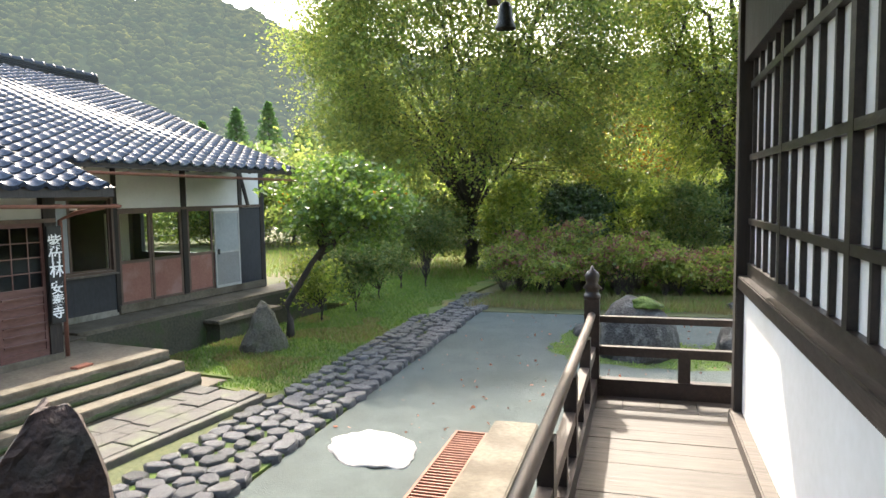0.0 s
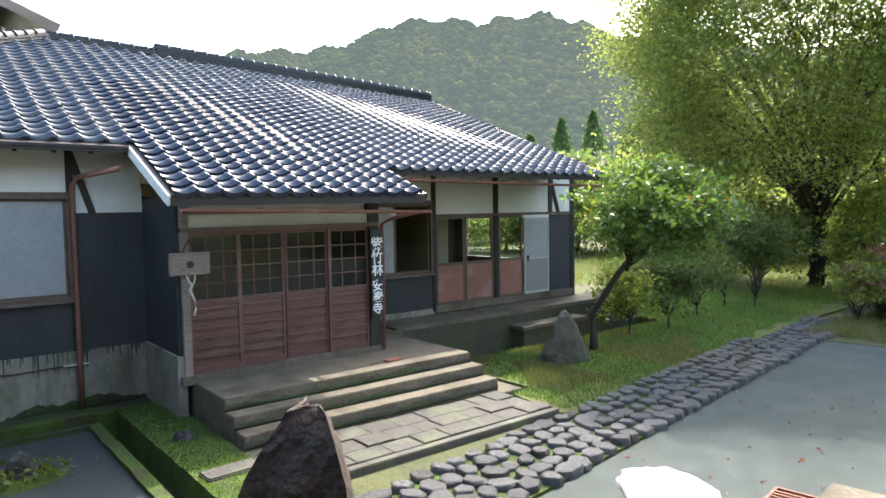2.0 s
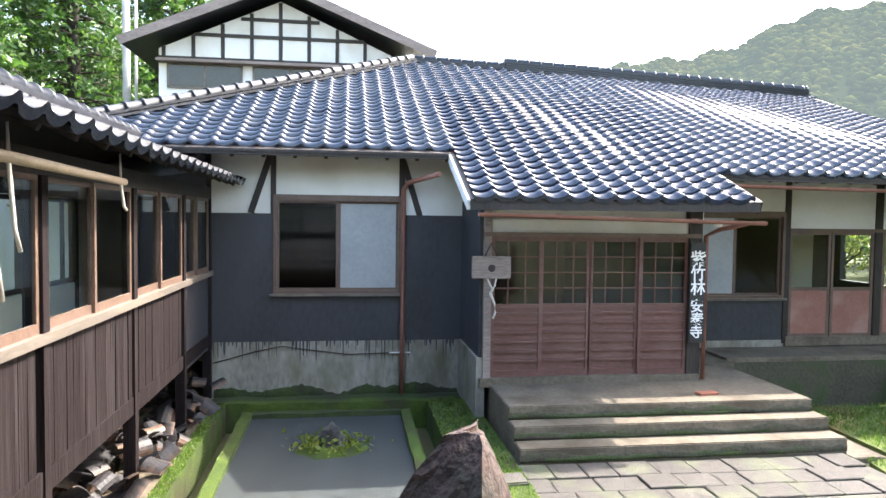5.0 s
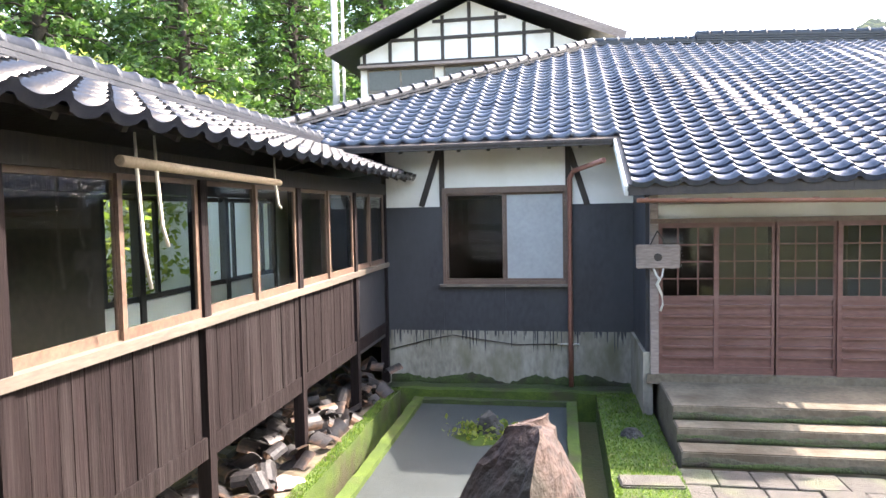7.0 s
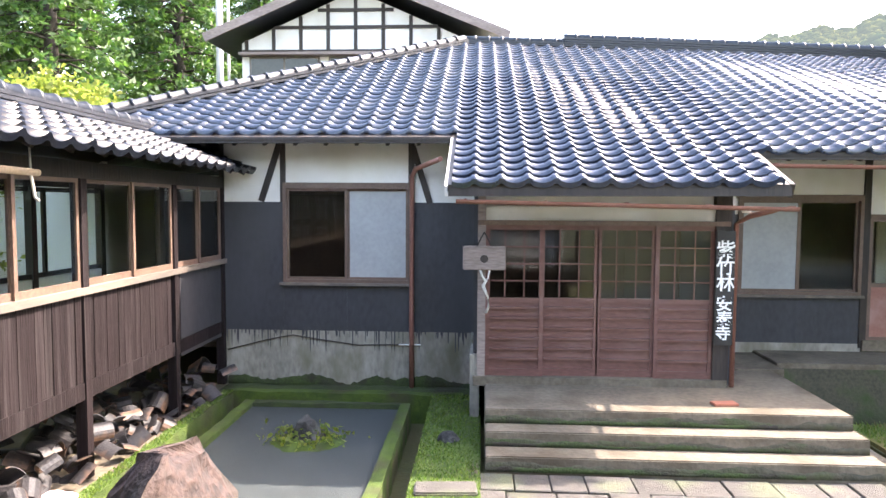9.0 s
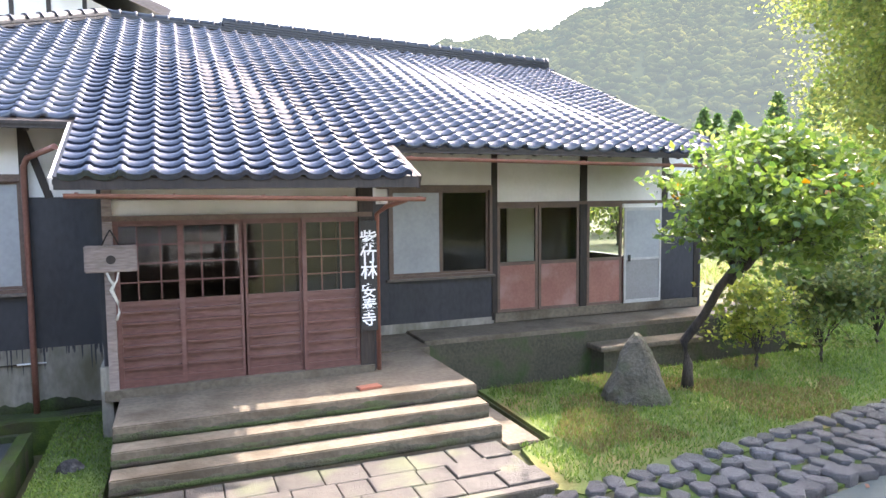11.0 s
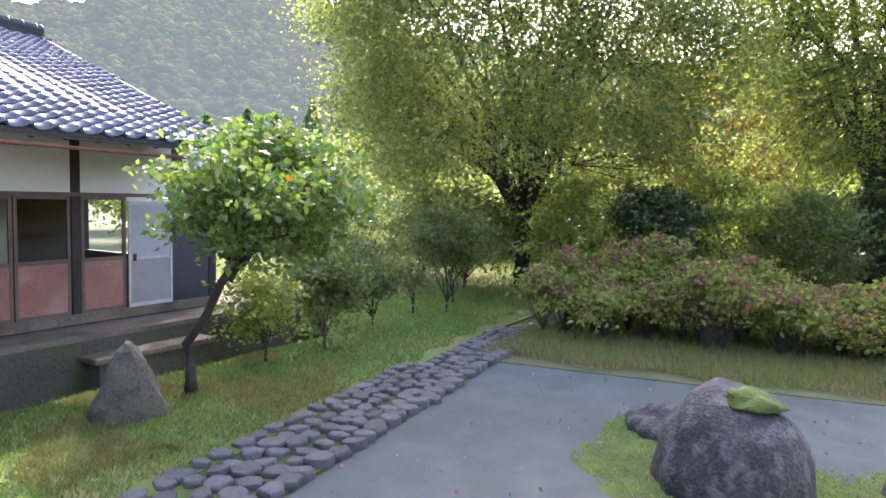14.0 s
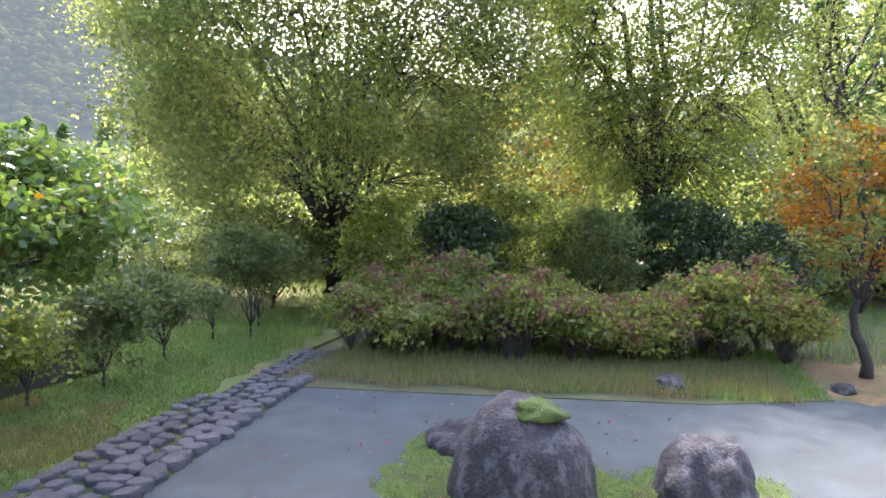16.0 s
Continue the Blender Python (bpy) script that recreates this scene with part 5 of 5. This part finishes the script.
def path_edge(x):
    """The lawn's edge along the cobbled path."""
    return -3.62 + 0.133 * x


def on_lawn(x, y):
    return y > path_edge(x) + 0.05 + 0.1 * math.sin(x * 5) and not (x < 11.6 and y > 0.35) and x > 4.15 and (x > 4.68 or y < -1.8)


blades("lawn_grass", (4.0, 20, -3.4, 2.4), 90000, 0.055, "grass", "short green lawn grass", 1, on_lawn)
blades("dry_grass", (4.7, 10, -2.4, 0.3), 22000, 0.055, "straw", "yellowed patch of lawn grass", 2, lambda x, y: on_lawn(x, y) and noise.noise(Vector((x * 0.8, y * 0.8, 1.0))) > 0.08)
blades("bed_grass", (11.8, 16.5, -11.0, -2.8), 22000, 0.17, "straw", "long pale grass at the edge of the bed", 3, lambda x, y: 11.95 - 0.18 * (y + 3) + 0.15 * math.sin(y * 3) < x < 14.4 - 0.2 * (y + 3), 0.05)
blades("bed_green", (12.4, 17.5, -11.5, -2.8), 22000, 0.14, "grass", "green grass under the hydrangeas", 4, lambda x, y: x > 12.0 - 0.18 * (y + 3) + 0.2 * math.sin(y * 2) and x < 17.5, 0.05)

# ---- hills and distance ----
def hill(name, az0, az1, r0, r1, height, seed, n=7000, size=5.0):
    """A wooded hillside: a slope of soil under crowns of trees."""
    rng = np.random.default_rng(seed)
    verts, faces = [], []
    A, R = 60, 14
    for i in range(A):
        a = radians(az0 + (az1 - az0) * i / (A - 1))
        for j in range(R):
            u = j / (R - 1)
            r = r0 + (r1 - r0) * u
            verts.append((r * math.cos(a), r * math.sin(a), height(math.degrees(a)) * u ** 0.8 - 1))
    for i in range(A - 1):
        for j in range(R - 1):
            faces.append((i * R + j, (i + 1) * R + j, (i + 1) * R + j + 1, i * R + j + 1))
    t = thing(name, "hazy wooded mountainside in the distance", "hill", kind="structure")
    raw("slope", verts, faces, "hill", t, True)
    bm = bmesh.new()
    bmesh.ops.create_icosphere(bm, subdivisions=1, radius=1)
    ball = np.array([v.co for v in bm.verts])
    tri = np.array([[v.index for v in f.verts] for f in bm.faces])
    bm.free()
    V, F = [], []
    for k in range(n):
        a, u = radians(rng.uniform(az0, az1)), rng.uniform() ** 0.9
        r = r0 + (r1 - r0) * u
        z = height(math.degrees(a)) * u ** 0.8 - 1
        s = size * rng.uniform(0.5, 1.3) * (0.7 + 0.5 * u)
        b = ball * rng.uniform(0.72, 1.25, (len(ball), 1)) * np.array((s, s, s * rng.uniform(0.45, 0.9)))
        foot = np.array((r * math.cos(a), r * math.sin(a), z + 0.2 * s))
        V.append(0.82 * b + foot)
        F.append(tri + len(ball) * k)
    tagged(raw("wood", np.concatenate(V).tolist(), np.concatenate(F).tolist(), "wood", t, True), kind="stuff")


def rise(a):
    """Height of the skyline by compass angle, counted from +x towards +y."""
    return 71 + 25 * math.exp(-((a - 47) / 15) ** 2) + 2.5 * math.sin(a * 0.5) + 1.5 * math.sin(a * 1.7) - 0.35 * max(0, 30 - a)


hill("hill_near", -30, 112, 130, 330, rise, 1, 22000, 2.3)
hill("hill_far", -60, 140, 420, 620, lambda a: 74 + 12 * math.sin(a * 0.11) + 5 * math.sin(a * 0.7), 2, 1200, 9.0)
# ---- the gabled house behind ----
house = thing("gabled_house", "two-storey house with white plaster gable and timber grid", "house")
GY = 13.0
bm = bmesh.new()
box(bm, -7.7, -0.4, GY, GY + 8, 0, 7.95)
v = [bm.verts.new(p) for p in ((-7.7, GY, 7.95), (-0.4, GY, 7.95), (-4.05, GY, 9.55), (-7.7, GY + 8, 7.95), (-0.4, GY + 8, 7.95), (-4.05, GY + 8, 9.55))]
for f in ((0, 1, 2), (5, 4, 3), (0, 2, 5, 3), (1, 4, 5, 2)):
    bm.faces.new([v[k] for k in f])
part("wall", bm, "plaster", house)
for s, x in ((-1, -8.6), (1, 0.75)):
    bm = bmesh.new()
    top = [(-4.05, GY - 0.8, 9.98), (x, GY - 0.8, 8.05), (x, GY + 8.5, 8.05), (-4.05, GY + 8.5, 9.98)]
    a = [bm.verts.new(p) for p in top]
    b = [bm.verts.new(Vector(p) - Vector((0, 0, 0.16))) for p in top]
    bm.faces.new(a), bm.faces.new(b)
    for k in range(4):
        bm.faces.new((b[k], b[(k + 1) % 4], a[(k + 1) % 4], a[k]))
    part("roof", bm, "ridge", house)
    bm = bmesh.new()
    beam(bm, (-4.05, GY - 0.84, 9.86), (x, GY - 0.84, 7.93), 0.07, 0.26)
    part("barge_board", bm, "plank", house)
for k in range(9):
    x = -7.55 + k * 0.875
    top = 9.5 - abs(x + 4.05) * 0.42
    boxed("grid_post", (x - 0.055, x + 0.055, GY - 0.04, GY, 7.68, top), "post", house)
for z, hw in ((7.68, 3.65), (8.42, 2.6), (8.95, 1.2)):
    boxed("grid_rail", (-4.05 - hw, -4.05 + hw, GY - 0.05, GY, z - 0.05, z + 0.05), "post", house)
for k, (x0, x1) in enumerate(((-7.45, -5.2), (-4.9, -2.6))):
    w = boxed("window", (x0, x1, GY - 0.06, GY - 0.03, 6.75, 7.5), "sill", house, "brown-framed upper window")
    for j in range(2):
        a = x0 + 0.06 + j * (x1 - x0 - 0.06) / 2
        boxed("window_pane", (a, a + (x1 - x0 - 0.18) / 2, GY - 0.07, GY - 0.061, 6.82, 7.44), "darkglass", w)
boxed("window_hood", (-7.7, -0.3, GY - 0.35, GY, 7.52, 7.60), "plank", house)
t = thing("utility_pole", "pale weathered pole standing among the cedars", "pole", at=Matrix.Translation((-9.4, 15.5, 0)))
bm = bmesh.new()
tube(bm, [(0, 0, 0), (0, 0, 14)], [0.16, 0.11], 10)
part("pole", bm, "pole", t)
bm = bmesh.new()
tube(bm, [(0.28, 0.1, 0), (0.28, 0.1, 13)], [0.06, 0.05], 8)
part("side_pole", bm, "pole", t)

# ---- name board with brush characters ----
t = thing("name_board", "black wooden name board with white vertical characters", "sign", at=Matrix.Translation((2.93, -0.07, 1.02 + KZ)))
bm = bmesh.new()
box(bm, -0.115, 0.115, -0.018, 0.018, 0.0, 1.42)
bmesh.ops.bevel(bm, geom=bm.edges[:], offset=0.008, segments=2, affect="EDGES")
part("board", bm, "signboard", t)
for ch, z, size in (("紫", 1.17, 0.235), ("竹", 0.965, 0.225), ("林", 0.765, 0.225), ("安", 0.51, 0.20), ("泰", 0.325, 0.20), ("寺", 0.145, 0.19)):
    cu = bpy.data.curves.new("character", "FONT")
    cu.body, cu.size, cu.align_x, cu.align_y, cu.extrude = ch, size, "CENTER", "CENTER", 0.001
    cu.offset = 0.0035
    ob = new("character", cu)
    bpy.context.view_layer.update()
    me = bpy.data.meshes.new_from_object(ob.evaluated_get(bpy.context.evaluated_depsgraph_get()))
    bpy.data.objects.remove(ob)
    me.materials.clear()
    me.materials.append(M["paint"])
    ob = new("character", me)
    ob.parent = t
    ob.matrix_local = pose(random.uniform(-0.006, 0.006), -0.021, z, 90, 0, 0)

# ---- wooden sounding board with its cords ----
t = thing("hanging_board", "thick weathered wooden board hung on a cord by the door", "sounding board", at=Matrix.Translation((-0.02, -0.10, 2.03)))
bm = bmesh.new()
box(bm, -0.265, 0.265, -0.03, 0.03, 0, 0.30)
bmesh.ops.bevel(bm, geom=bm.edges[:], offset=0.012, segments=2, affect="EDGES")
part("board", bm, "plank", t)
bm = bmesh.new()
tube(bm, [(0, -0.031, 0.14), (0, -0.034, 0.14)], [0.05, 0.048], 18)
part("worn_mark", bm, "post", t, "dark round mark worn by the mallet")
for s in (-1, 1):
    bm = bmesh.new()
    tube(bm, [(s * 0.09, 0, 0.29), (s * 0.05, 0.0, 0.38), (0, 0.02, 0.47)], [0.009] * 3, 6)
    part("cord", bm, "post", t)
bm = bmesh.new()
tube(bm, [(-0.05, 0, 0.0), (-0.02, -0.01, -0.08), (0.02, -0.01, -0.14), (-0.01, -0.01, -0.2), (0.05, -0.01, -0.34), (0.06, -0.01, -0.46), (0.03, -0.01, -0.54)], [0.012, 0.013, 0.02, 0.022, 0.014, 0.014, 0.016], 7)
part("rope", bm, "rope", t, "pale knotted rope end")
bm = bmesh.new()
tube(bm, [(0.07, 0, 0.0), (0.05, -0.01, -0.10), (0.015, -0.01, -0.15)], [0.011, 0.011, 0.011], 7)
part("rope", bm, "rope", t)
ob = boxed("brick", (-0.14, 0.14, -0.07, 0.07, 0, 0.03), "brick", None, bevel=0.006)
ob.matrix_world = pose(2.72, -0.78, 0.48 + KZ, 0, 0, 8)
tagged(ob, "thin red brick lying on the concrete platform", "brick")
pipe("wall_cable", [(-3.9, 1.485, 0.62), (-3.3, 1.485, 0.78), (-2.9, 1.485, 0.86), (-2.5, 1.485, 0.80), (-1.9, 1.485, 0.72), (-1.2, 1.485, 0.74)], 0.008, "thin dark cable drooping along the concrete base", "post", 6)
pipe("white_conduit", [(-1.28, 1.47, 0.74), (-0.95, 1.47, 0.74)], 0.012, "short pale conduit on the concrete base", "plaster", 6)
t = thing("wall_lamp", "small white lamp fixed under the porch eave", "lamp", at=Matrix.Translation((3.06, -0.35, 2.66 + KZ)))
bm = bmesh.new()
tube(bm, [(0, 0, 0), (0, 0, 0.06)], [0.05, 0.06], 14)
part("shade", bm, "plaster", t)
boxed("bracket", (-0.01, 0.01, 0.0, 0.35, 0.05, 0.07), "post", t)

# ---- drain grate and its kerb by the veranda ----
G = pose(1.70, -6.52, 0.0, 0, 0, 7.6)
t = thing("drain_grate", "rusty red-brown drain grate let into a concrete kerb", "grate")
t.matrix_world = G
for a, b, c, d in ((-2.0, 2.0, -0.20, -0.17), (-2.0, 2.0, 0.17, 0.20), (-2.0, -1.97, -0.17, 0.17), (1.97, 2.0, -0.17, 0.17)):
    boxed("grate_frame", (a, b, c, d, 0.0, 0.055), "rust", t)
for k in range(56):
    boxed("bar", (-1.96 + k * 0.07, -1.935 + k * 0.07, -0.17, 0.17, 0.015, 0.05), "rust", t)
ob = boxed("drain_bottom", (-1.97, 1.97, -0.17, 0.17, 0.0, 0.006), "post", t)
ob = boxed("drain_kerb", (-2.2, 2.35, -0.75, -0.21, -0.05, 0.10), "concrete", None, bevel=0.015)
ob.matrix_world = G
tagged(ob, "pale concrete kerb beside the drain grate", "kerb", kind="structure")

# ---- things under and beside the corridor ----
OLD = []
for k in range(3):
    bm = bmesh.new()
    n = 8
    arc = (2.4, 1.6, 3.6)[k]
    for x in (0, 0.26):
        for r in (0.13, 0.118):
            for i in range(n + 1):
                a = math.pi / 2 + arc * (i / n - 0.5)
                bm.verts.new((x, r * math.cos(a) * (1.2 if k == 1 else 1), r * math.sin(a)))
    bm.verts.ensure_lookup_table()
    V = bm.verts
    q = n + 1
    for i in range(n):
        for f in ((i, i + 1, 2 * q + i + 1, 2 * q + i), (q + i + 1, q + i, 3 * q + i, 3 * q + i + 1), (i + 1, i, q + i, q + i + 1), (2 * q + i, 2 * q + i + 1, 3 * q + i + 1, 3 * q + i)):
            bm.faces.new([V[j] for j in f])
    me = bpy.data.meshes.new("old_tile")
    bm.normal_update()
    bm.to_mesh(me)
    bm.free()
    me.materials.append(M["oldtile"])
    OLD.append(me)
heap = thing("tile_heap", "heap of discarded broken roof tiles under the corridor", "tile heap", at=Matrix.Translation((-4.4, -2.5, 0.08)))
rr = random.Random(4)
for k in range(280):
    y = rr.uniform(-3.6, 3.7)
    lane = rr.uniform(-0.45, 0.55 if y > -1.5 else 0.42)
    top = max(0.06, (0.55 - 0.55 * max(0, lane - 0.1)) * (0.75 + 0.25 * math.sin(y * 2.1)))
    ob = new("old_tile", OLD[rr.randrange(3)])
    ob.parent = heap
    ob.matrix_local = pose(lane, y, rr.uniform(0.0, 1.0) * top - 0.05, rr.uniform(-50, 50), rr.uniform(-35, 35), rr.uniform(0, 360)) @ Matrix.Scale(rr.uniform(0.7, 1.0), 4)
for k, (y, x, a) in enumerate(((-3.35, 0.35, 62), (-3.0, 0.42, 55), (-3.75, 0.30, 70))):
    ob = new("barrel_piece", bpy.data.meshes.new("barrel_piece"))
    bm = bmesh.new()
    tube(bm, [(-0.28, 0, 0.12), (-0.02, 0, 0.12), (-0.02, 0, 0.12), (0.03, 0, 0.12), (0.03, 0, 0.12), (0.28, 0, 0.12)], [0.11, 0.11, 0.13, 0.13, 0.11, 0.11], 14)
    bm.to_mesh(ob.data)
    bm.free()
    ob.data.materials.append(M["oldtile"])
    ob.parent = heap
    ob.matrix_local = pose(x, y, 0.02, 0, -8, a)
t = thing("plastic_bundle", "crumpled pink and white plastic bundle on the concrete", "bundle", at=pose(-3.93, -2.7, 0.10, 0, 0, 30))
part("bundle", lump(3.9, (0.20, 0.10, 0.11), 0.3, 3), "pink", t)
ob = boxed("flat_slab", (-0.30, 0.30, -0.14, 0.14, 0, 0.05), "paving", None, bevel=0.015)
ob.matrix_world = pose(-0.38, -2.25, 0.11, 0, 0, 4)
tagged(ob, "flat grey stone slab let into the moss", "stone slab")


def mound(name, cx, cy, rx, ry, h, mat, label, seed, z=0.0, category="moss"):
    """A low mat with a ragged edge."""
    bm = bmesh.new()
    rings, n = 7, 48
    grid = []
    for j in range(rings + 1):
        ring = []
        for k in range(n):
            a = k * math.tau / n
            w = 1 + 0.28 * noise.noise(Vector((2 * math.cos(a), 2 * math.sin(a), seed))) + 0.12 * noise.noise(Vector((7 * math.cos(a), 7 * math.sin(a), seed)))
            r = w * (j / rings) if j else 0.02
            x, y = cx + rx * r * math.cos(a), cy + ry * r * math.sin(a)
            ring.append(bm.verts.new((x, y, z - 0.01 + (h + 0.5 * h * noise.noise(Vector((x * 5, y * 5, seed)))) * (1 - (j / rings) ** 3))))
        grid.append(ring)
    for a, b in zip(grid, grid[1:]):
        for k in range(n):
            bm.faces.new((a[k], b[k], b[(k + 1) % n], a[(k + 1) % n])).smooth = True
    bm.faces.new(grid[0])
    return tagged(part(name, bm, mat), label, category, kind="structure")


mound("moss_mat", 8.65, -7.55, 1.15, 1.75, 0.05, "moss", "bright green moss mat round the boulder", 3.0)
mound("moss_mat", 9.25, -9.4, 0.95, 0.95, 0.05, "moss", "bright green moss mat round the small rock", 5.0)
mound("moss_mat", 9.7, -6.5, 1.0, 0.75, 0.04, "moss", "bright green moss mat round the low rock", 6.0)
mound("moss_mat", -2.1, -0.75, 0.48, 0.34, 0.07, "moss", "clump of moss and weeds in the gravel bed", 8.0, 0.02)
mound("leaf_litter", 15.6, -12.3, 2.0, 1.6, 0.03, "litter", "fallen orange leaves under the small tree", 9.0, 0.0, "fallen leaves")
rng = np.random.default_rng(71)
t = thing("pond_weed", "small leafy weeds growing round the pond stone", "weed", at=Matrix.Translation((-2.1, -0.75, 0.05)))
tuft = spray("leaf_tuft", rng.normal(size=(420, 3)) * np.array((0.22, 0.16, 0.03)) + np.array((0, 0, 0.05)), 0.07, "leaf_bright", t, rng, -0.3, 0.6)
tagged(tuft, kind="stuff")
# bushes seen through the corridor windows
for k, (x, y) in enumerate(((-8.5, -4.5), (-9.5, -1.5), (-8.8, 1.0), (-10.5, -7.5), (-11.5, -3.5))):
    tree("bush", (x, y, 0), 0.35, (0, 0, 2.9), (1.6, 1.6, 2.6), 0.09, 11, 130, 9000, 0.13, "leaf_bright", 160 + k, "light green bush behind the corridor", 0.26, category="bush")
boxed("paper_screen", (6.75, 7.35, 3.5, 3.54, 0.60 + KZ, 2.5 + KZ), "cream", None)
tagged(bpy.data.objects["paper_screen"], "cream paper screen standing inside the room", "screen")
# fallen leaves and pebbles on the gravel
n = 260
pts = np.stack([rng.uniform(3, 14, n), rng.uniform(-9.5, -3.6, n), np.full(n, 0.012)], 1)
lit = spray("fallen_leaf_scatter", pts, 0.06, "flower", None, rng, 0.0, 0.7)
tagged(lit, "small brown leaves scattered over the gravel", "fallen leaves", kind="stuff")
# low growth round the garden's back: distant yellow-green meadow and bleached stems
blades("meadow_grass", (16, 34, -14, 12), 14000, 0.34, "straw", "pale tall grass behind the garden", 9, lambda x, y: x > 17.2 or y > 3, 0.0)
blades("meadow_green", (16, 34, -16, 14), 30000, 0.30, "grass", "green undergrowth behind the garden", 10, lambda x, y: x > 17.0 or y > 3, 0.0)
mound("bleached_patch", 18.8, -0.6, 1.4, 2.6, 0.03, "litter", "pale bleached leaves on the ground", 12.0, 0.02, "fallen leaves")
for k, (x, y, sx, sy, h) in enumerate(((13.2, 2.6, 0.7, 0.5, 0.45), (14.6, 3.0, 0.9, 0.5, 0.40), (16.4, 3.4, 0.8, 0.5, 0.5), (12.2, 2.2, 0.35, 0.3, 0.55))):
    rock("pond_rock", (x, y, -0.02), (sx, sy, h), 12 + k * 1.3, "rock", "dark rock at the far edge of the lawn", 0.35, 20 * k, 3)
for k, (a, b, c, d) in enumerate(((7.3, 10.4, -10.2, -5.9), (-0.74, -0.05, -3.3, 1.0), (-3.80, -3.64, -4.5, 1.0))):
    blades("moss_tuft", (a, b, c, d), (7000, 5000, 2600)[k], 0.030, "grass", "fine moss tufts", 30 + k, (lambda x, y: ((x - 8.65) / 1.1) ** 2 + ((y + 7.55) / 1.7) ** 2 < 1 or ((x - 9.25) / 0.9) ** 2 + ((y + 9.4) / 0.9) ** 2 < 1 or ((x - 9.7) / 0.9) ** 2 + ((y + 6.5) / 0.7) ** 2 < 1) if k == 0 else (lambda x, y: True), 0.03 if k == 0 else 0.12)
# ---- cobbles, paving and tiles: many small pieces ----
path = thing("cobbled_path", "path of flat-topped dark cobblestones bedded in moss", "path", kind="structure")
COB = []
for k in range(9):
    # an uneven many-sided stone with a worn, slightly domed top
    bm = bmesh.new()
    sides = random.choice((5, 6, 6, 7))
    turn = [math.tau * (i + random.uniform(-0.22, 0.22)) / sides for i in range(sides)]
    reach = [random.uniform(0.88, 1.14) for i in range(sides)]
    rings = []
    for z, s in ((-0.6, 0.92), (0.16, 1.0), (0.36, 0.94), (0.44, 0.80)):
        rings.append([bm.verts.new((math.cos(a) * r * s, math.sin(a) * r * s, z + (random.uniform(-0.05, 0.05) if z > 0 else 0))) for a, r in zip(turn, reach)])
    for lo_ring, hi_ring in zip(rings, rings[1:]):
        for i in range(sides):
            bm.faces.new((lo_ring[i], lo_ring[(i + 1) % sides], hi_ring[(i + 1) % sides], hi_ring[i])).smooth = hi_ring is rings[1]
    top = bm.verts.new((random.uniform(-0.1, 0.1), random.uniform(-0.1, 0.1), 0.46))
    for i in range(sides):
        bm.faces.new((rings[-1][i], rings[-1][(i + 1) % sides], top)).smooth = False
    me = bpy.data.meshes.new("cobble")
    bm.to_mesh(me)
    bm.free()
    me.materials.append(M["cobble"])
    COB.append(me)
count = 0
U = -2.2
PATH_M = pose(2.30, -4.0, 0.0, 0, 0, 7.6)
rows = 5
while U < 12.2:
    for r in range(rows):
        if U > 8.5 and r == rows - 1:
            continue
        big = 1.15 if r == 0 else 1.0
        v = -0.42 + r * 0.255 + random.uniform(-0.04, 0.04)
        u = U + 0.14 * (r % 2) + random.uniform(-0.05, 0.05)
        s = 0.129 * big * random.uniform(0.82, 1.16)
        if count < 300:
            ob = new("cobble", random.choice(COB))
            ob.parent = path
            ob.matrix_world = PATH_M @ pose(u, v, 0.035 + random.uniform(-0.01, 0.015), random.uniform(-6, 6), random.uniform(-6, 6), random.uniform(0, 360)) @ Matrix.Diagonal((s * random.uniform(1.0, 1.3), s * random.uniform(0.85, 1.05), 0.10 * (1.35 if r == 0 else 1.0), 1))
            count += 1
    U += 0.285
sheet("path_bed", [(-3.4, -0.52), (12.2, -0.46), (12.2, 0.60), (-3.4, 0.74)], 0.016, "moss", "green moss between the cobbles", "soil", 0.05, PATH_M)
paving = thing("paving", "weathered pecked paving slabs before the steps", "paving", kind="structure")
x = 0.0
for row, (y0, y1) in enumerate(((-2.12, -1.72), (-2.48, -2.13), (-2.82, -2.49))):
    x = -0.05 - 0.2 * row
    while x < 3.85:
        w = random.uniform(0.30, 0.52)
        bm = bmesh.new()
        box(bm, x, min(x + w - 0.012, 4.0), y0 + 0.006, y1 - 0.006, -0.05, 0.085 + random.uniform(-0.012, 0.012))
        bmesh.ops.bevel(bm, geom=bm.edges[:], offset=0.008, segments=1, affect="EDGES")
        part("paving_slab", bm, "paving", paving)
        x += w
kerbstone = boxed("paving_kerb", (-0.4, 4.0, -2.95, -2.83, -0.05, 0.07), "paving", None, bevel=0.01)
tagged(kerbstone, "long stone kerb along the paving", "kerb", kind="structure")
boxed("landing_stone", (4.03, 4.46, -1.80, -0.35, -0.4, 0.05), "concrete", None, bevel=0.01)
tagged(bpy.data.objects["landing_stone"], "flat stone bridging the drain", "paving", kind="structure")
roof = thing("main_roof_tiles", "glossy dark blue-grey pantiles of the main roof", "roof tiles", kind="structure")
lay(MAIN_TILES, roof, lambda p: -0.5 < p.x < 3.4 and p.y < 4.0)
croof = thing("corridor_roof_tiles", "glossy dark pantiles of the corridor roof", "roof tiles", kind="structure")
lay(CORR_TILES, croof, lambda p: p.y < 1.2, CORR, (tile_mesh(False, "smoketile"), tile_mesh(True, "smoketile")), "smoketile")
